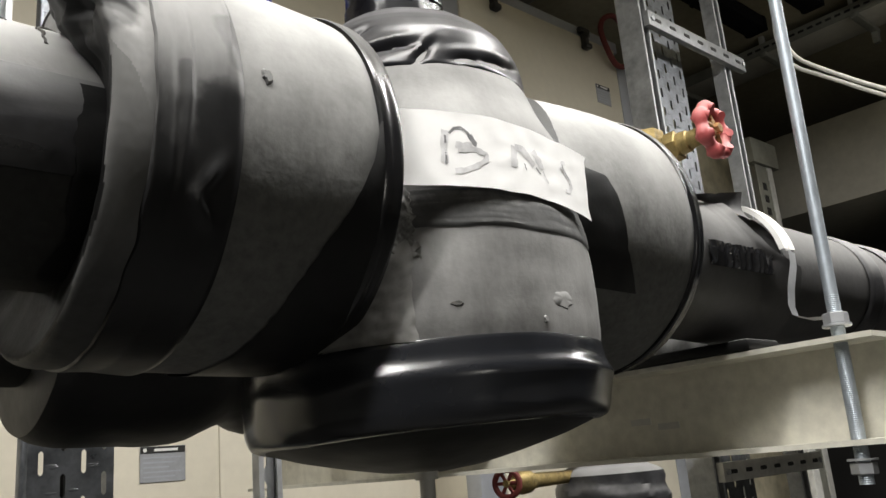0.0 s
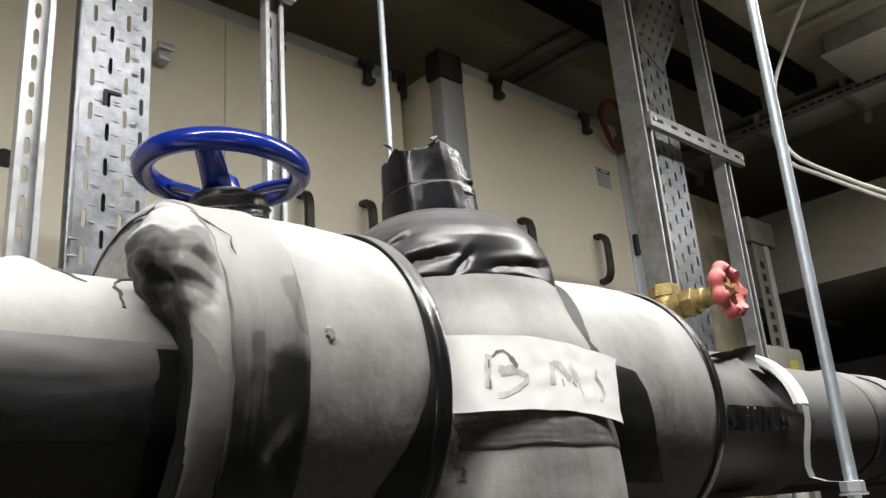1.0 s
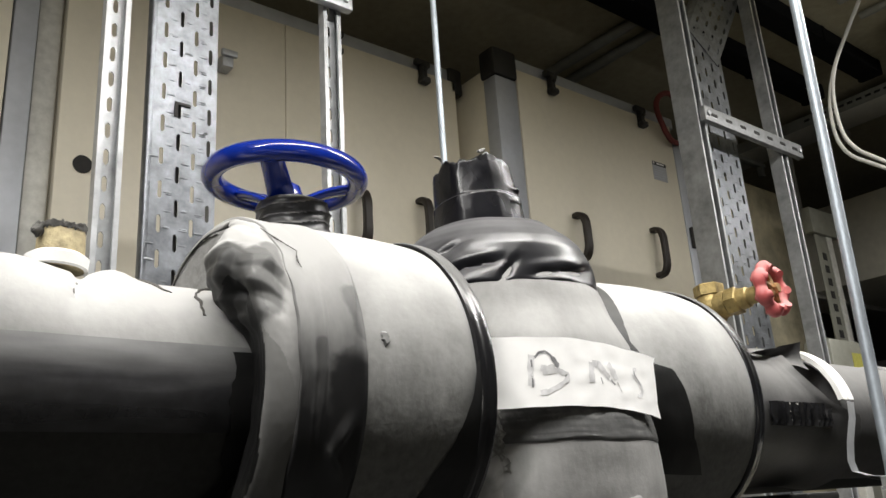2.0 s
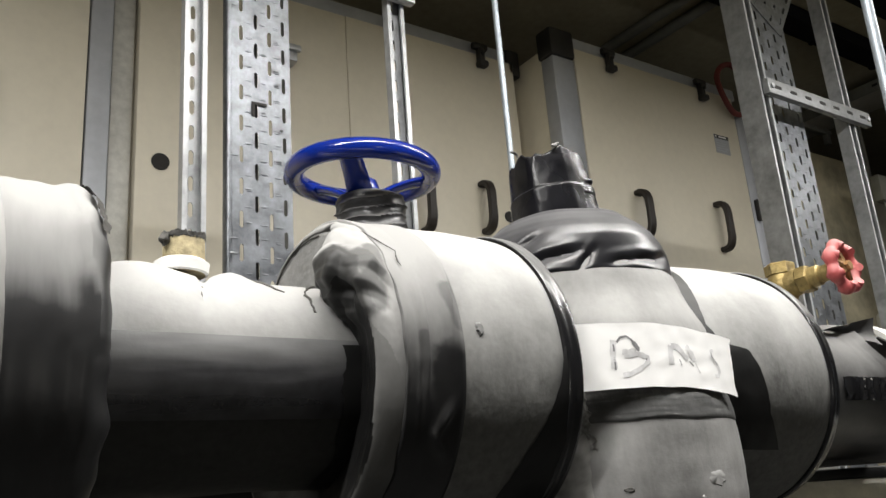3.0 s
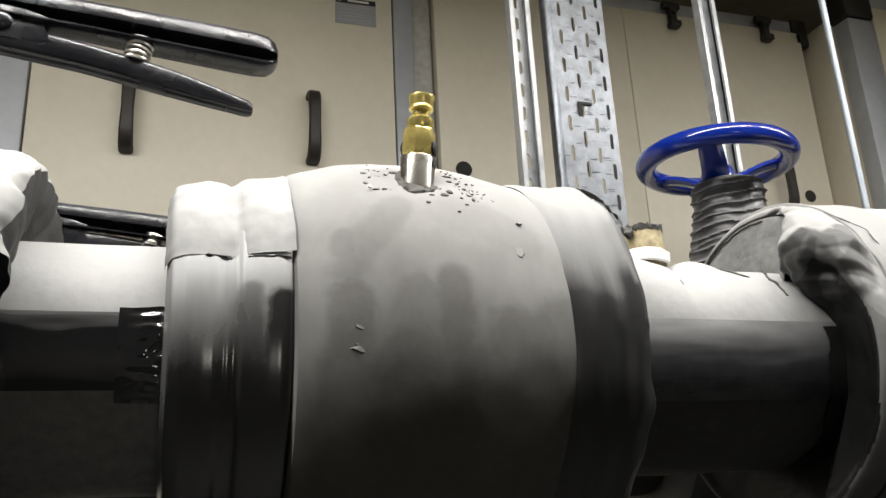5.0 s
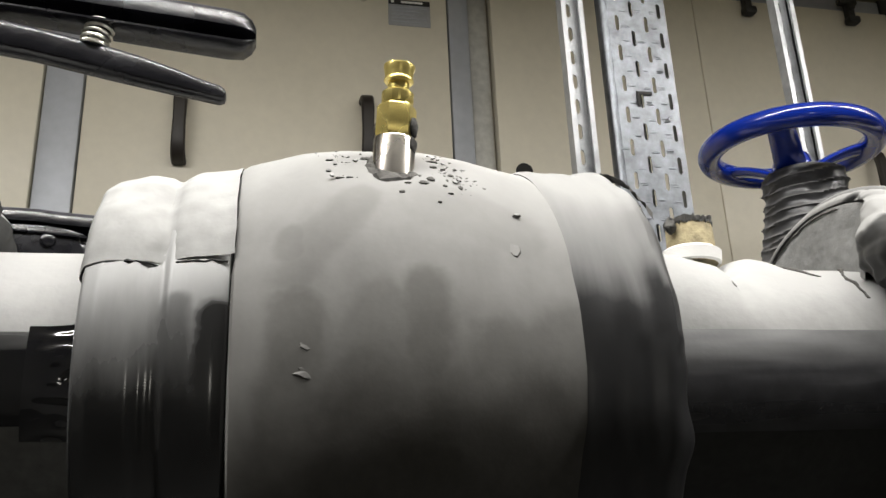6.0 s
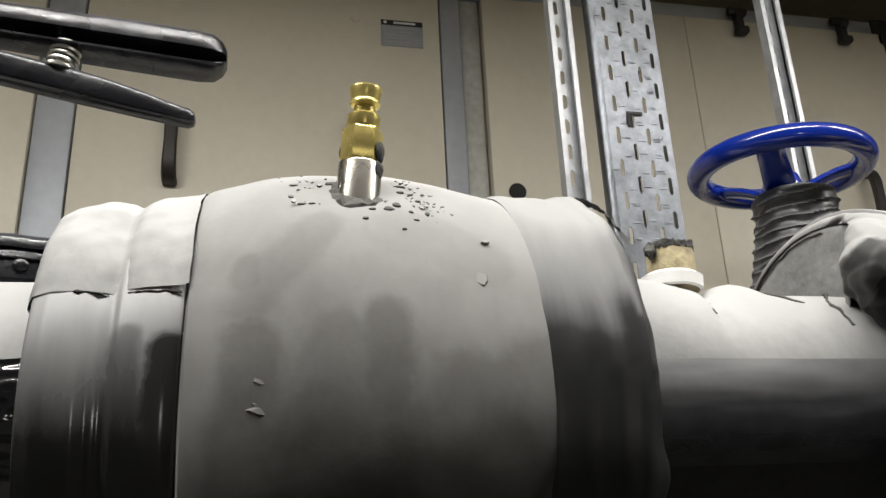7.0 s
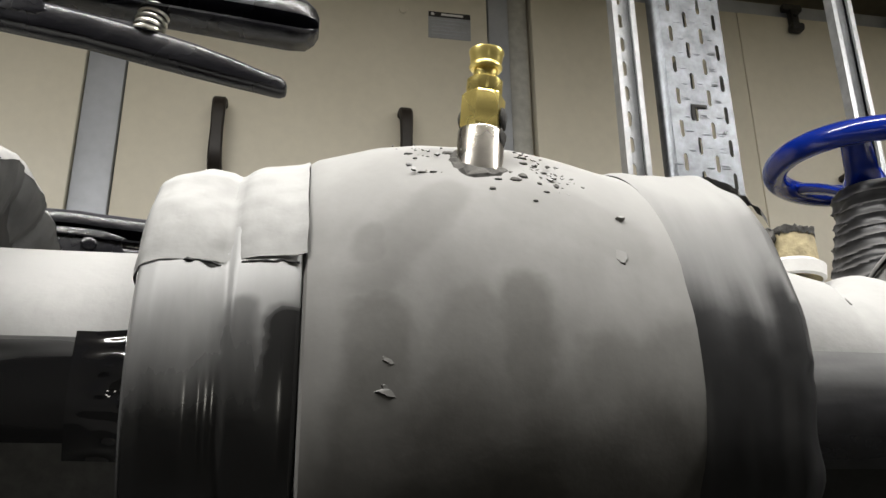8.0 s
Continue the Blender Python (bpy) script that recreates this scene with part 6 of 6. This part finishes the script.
def flap_fold(x, g, r):
    k = max(0.0, min(1.0, (x + 0.46) / 0.03))
    return r + 0.004 * (crease(x * 26, g * 2.6, 3) - 0.4) + 0.0018 * n3(x * 60, g * 7, 2), (0.006 * n3(g * 4, 1, 6) - 0.006 * crease(g * 2.1, r * 9, 1.7) + 0.002 * n3(g * 13, 2, 1)) * k


part("torn_flap", along(smooth_profile([(-0.54, 0.1385), (-0.48, 0.1395), (-0.44, 0.1392), (-0.427, 0.137), (-0.419, 0.1325), (-0.4165, 0.128)], 0.0025, 2), 160, flap_fold, 16, 150), SHELL, bb, "pale dusty foam flap with torn folds")
part("torn_face", along(smooth_profile([(-0.4168, 0.1285), (-0.4165, 0.122), (-0.419, 0.111), (-0.424, 0.10), (-0.428, 0.086)], 0.0025, 2), 160, flap_fold, 12, 150), SMUDGE, bb, "dark torn end of the wrap")
part("dark_tongue", along(smooth_profile([(-0.46, 0.1365), (-0.44, 0.1370), (-0.429, 0.133)], 0.003, 1), 60, lambda x, g, r: (r + 0.003 * n3(x * 40, g * 5, 4), 0.008 * n3(g * 5, 2, 9)), -10, 32), SLEEVE, bb, "grey rubber tongue under the flap")
part("tape_band", along(smooth_profile([(-0.47, 0.1345), (-0.468, 0.1380), (-0.448, 0.1380), (-0.446, 0.1345)], 0.003, 1), 128, lumpy(0.003, 30, 2.0, 0.001), closed=False), TAPE, bb, "black tape band")
bv = thing("butterfly_valve", (-0.6, 0.86, 1.2), "dark wrapped butterfly valve on the second pipe", "valve")
part("stem", tube([(-0.6, 0.86, 1.27), (-0.6, 0.86, 1.47)], 0.02, 16), ZINC_DULL, bv)
part("body_wrap", along([(-0.68, 0.09), (-0.68, 0.125), (-0.54, 0.125), (-0.54, 0.09)], 64, y=YB, z=ZBK), TAPE, bv)

# ---- things under the beam ----
lv = thing("drain_valve", (1.05, 1.0, 0.97), "small brass valve with a dark red handwheel under the beam", "valve", "small valves")
C1 = Vector((1.035, 1.0, 0.965))
part("handwheel", tube([C1 + Vector((0.4 * math.cos(2 * math.pi * i / 40), -0.9 * math.cos(2 * math.pi * i / 40), 1.0 * math.sin(2 * math.pi * i / 40))) * 0.022 for i in range(40)], 0.005, 10, closed=True), CORD, lv, "dull red handwheel")
for i in range(3):
    g = math.pi * i / 3
    e = Vector((0.4 * math.cos(g), -0.9 * math.cos(g), math.sin(g))) * 0.021
    part("spoke", tube([C1 - e, C1 + e], 0.003, 8), CORD, lv)
part("body", lathe([(-0.005, 0.006), (0.014, 0.008), (0.02, 0.017), (0.036, 0.021), (0.052, 0.020), (0.068, 0.013), (0.2, 0.0105)], C1, (1, 0.05, 0), 20), BRASS_DULL, lv, "cast brass body")
lp = thing("insulated_fitting", (1.295, 0.99, 0.85), "small fitting wound in black tape under the back pipe", "insulated valve")
part("wrap", lathe(smooth_profile([(0.7, 0.05), (0.78, 0.09), (0.86, 0.105), (0.92, 0.105), (0.965, 0.1), (0.985, 0.06), (1.06, 0.045), (1.15, 0.045)], 0.01, 1), (1.295, 0.985, 0), (0, 0, 1), 48, shape=lambda s, g, r: (r + 0.003 * math.sin(s * 160 + g) + 0.004 * n3(s * 30, math.cos(g) * 3, math.sin(g) * 3), 0)), WRAP, lp)

# ---- overhead services and the dark end of the room ----
for x in (2.99, 3.15):
    c = solid("conduit", tube([(x, -0.5, 3.4), (x, 3.9, 3.4)], 0.028, 14), DUCT, "dark conduit under the ceiling slab", "conduit", "ceiling conduits")
for y0, y1, x0, x1 in ((1.875, 2.0, 2.3, 4.56), (1.54, 1.66, 2.6, 4.575)):
    ob = thing("overhead_trunking", (x0, y0, 3.34), "flat black trunking under the ceiling slab", "trunking", "overhead trunking")
    part("casing", box(x0, x1, y0, y1, 3.345, 3.43, 0.006), SOOT, ob)
    for x in (3.2, 3.9, x1 - 0.05):
        part("strap", box(x, x + 0.03, y0 - 0.004, y1 + 0.004, 3.341, 3.428, 0.002), SOOT, ob)
beam2 = thing("ceiling_tray", (4.7, 0.0, 3.25), "dull steel cable tray crossing under the slab", "cable tray")
part("tray", box(4.74, 5.02, -2.9, 2.9, 3.30, 3.305, 0.001), DUCTP, beam2)
for x in (4.735, 5.018):
    part("side_rail", box(x, x + 0.006, -2.9, 2.9, 3.30, 3.37, 0.001), DUCT, beam2)
slot = part("slot", box(4.7335, 4.7347, 1.0, 1.035, 3.33, 3.345, 0), DARK, beam2)
for i in range(1, 26):
    again = slot.copy()
    scene.collection.objects.link(again)
    again.location = slot.location + Vector((0, 0.055 * i - 0.3, 0))
for y in (-1.6, -0.4, 0.8, 1.45, 2.0, 2.6):
    part("hanger", box(4.75, 4.78, y, y + 0.03, 3.30, 3.43, 0.002), ZINC_DULL, beam2)
    part("bracket", box(4.70, 5.05, y - 0.02, y + 0.02, 3.268, 3.2995, 0.004), DUCT, beam2)
    part("bracket_tip", box(4.99, 5.03, y - 0.018, y + 0.018, 3.20, 3.27, 0.004), DUCT, beam2)
box_b = thing("junction_box", (4.3, 1.2, 3.3), "grey steel junction box under the slab", "junction box")
part("body", box(4.15, 4.6, 0.95, 1.32, 3.30, 3.43, 0.006), DUCT, box_b)
part("lid", box(4.13, 4.62, 0.93, 1.34, 3.292, 3.302, 0.002), DUCTP, box_b)
for x in (3.72, 3.95):
    solid("conduit", tube([(x, 1.36, 3.40), (x, 1.0, 3.40), (x + 0.02, 0.6, 3.40), (x + 0.02, -1.5, 3.40)], 0.02, 12), DUCT, "dark conduit under the ceiling slab", "conduit", "ceiling conduits")
duct = thing("duct", (5.0, -0.5, 2.3), "broad pale duct across the dark end of the room", "duct")
part("casing", box(5.0, 6.4, -2.95, 2.7, 2.32, 2.85, 0.01), DUCTP, duct)
for i in range(5):
    part("flange", box(4.975, 6.42, -2.2 + i * 1.15, -2.165 + i * 1.15, 2.295, 2.875, 0.004), ZINC_DULL, duct)
for y in (-2.0, -0.4, 1.2, 2.4):
    part("hanger", box(5.05, 5.08, y, y + 0.03, 2.84, 3.43, 0.002), ZINC_DULL, duct)
for k, (x, y, r, z1) in enumerate(((5.3, 1.5, 0.14, 2.3), (4.9, 1.0, 0.1, 2.3))):
    ob = thing("foil_pipe", (x, y, 0.0), "upright pipe in silver foil insulation", "pipe", "foil pipes")
    part("foil", lathe(fill([(0, r), (z1, r), (z1 + 0.01, r * 0.6)], 0.08), (x, y, 0), (0, 0, 1), 32, shape=lambda s, g, q: (q + 0.004 * n3(s * 7, math.cos(g) * 2, math.sin(g) * 2), 0)), FOIL, ob)
    for z in (0.5, 1.1, 1.7):
        part("strap", lathe([(z, r + 0.003), (z, r + 0.006), (z + 0.03, r + 0.006), (z + 0.03, r + 0.003)], (x, y, 0), (0, 0, 1), 32, closed=False), ZINC_DULL, ob)
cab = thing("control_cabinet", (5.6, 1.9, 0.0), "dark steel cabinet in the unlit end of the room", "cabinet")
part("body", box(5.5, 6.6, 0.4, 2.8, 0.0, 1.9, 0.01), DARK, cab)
third = thing("slotted_post", (4.12, 1.9, 0.0), "slotted steel angle post in the shade", "post")
part("angle", box(4.1, 4.225, 1.9, 1.906, 0, 2.42, 0.001), DUCT, third)
part("flange", box(4.226, 4.28, 1.896, 1.908, 0, 2.42, 0.001), ZINC_DULL, third, "pale folded flange")
part("head_plate", box(4.06, 4.34, 1.88, 1.93, 2.42, 2.56, 0.004), DUCT, third)
for i in range(15):
    part("slot", box(4.145, 4.185, 1.8975, 1.8995, 1.3 + i * 0.07, 1.34 + i * 0.07, 0), DARK, third)
dev = thing("damper_actuator", (3.3, 1.5, 1.58), "grey plastic actuator with a yellow sticker", "actuator")
part("housing", box(3.15, 3.46, 1.48, 1.6, 1.3, 1.7, 0.02), DUCT, dev)
part("sticker", box(3.31, 3.39, 1.4785, 1.4798, 1.58, 1.645, 0), YELLOWP, dev, "yellow sticker")
part("foot", box(3.27, 3.33, 1.52, 1.58, 0, 1.31, 0.004), ZINC_DULL, dev)


def soft(points, rounds=3):
    """Rounds off a run of points."""
    p = [Vector(q) for q in points]
    for _ in range(rounds):
        out_p = [p[0]]
        for a_, b_ in zip(p, p[1:]):
            out_p += [a_ * 0.75 + b_ * 0.25, a_ * 0.25 + b_ * 0.75]
        p = out_p + [p[-1]]
    return p


for k in range(2):
    o = 0.022 * k
    pts = [(2.6, 0.45, 3.43), (2.54, 0.78, 2.76), (2.52, 0.90, 2.57), (2.52, 0.985, 2.44), (2.52, 1.0 + o, 2.3), (2.52, 0.985 + o, 2.18 - o), (2.52, 0.9, 2.095 - o), (2.52, 0.73, 1.95 - o), (2.55, 0.5, 1.8 - o), (2.6, 0.1, 1.7 - o), (2.7, -0.5, 2.0), (2.7, -1.0, 3.43)]
    solid("cable", tube(soft(pts), 0.0065, 8), CABLE, "pale slack cable hanging from the ceiling", "cable", "cables")
loop = [(3.02 + 0.11 * math.cos(2 * math.pi * q / 40), 1.935 + 0.006 * math.sin(6.0 * math.pi * q / 40), 2.83 + 0.125 * math.sin(2 * math.pi * q / 40)) for q in range(40)]
solid("cord", tube(loop, 0.013, 10, closed=True), CORD, "dull red cord looped over the corner of the unit", "cord")
solid("insulation_wool", lathe(smooth_profile([(1.75, 0.02), (1.95, 0.07), (2.2, 0.085), (2.45, 0.07), (2.62, 0.01)], 0.03, 1), (3.15, 2.06, 0), (0, 0, 1), 28, shape=lambda s, g, r: (r + 0.035 * n3(s * 9, math.cos(g) * 2, math.sin(g) * 2), 0)), YELLOW, "ragged yellow mineral wool stuck to the fan section", "insulation")
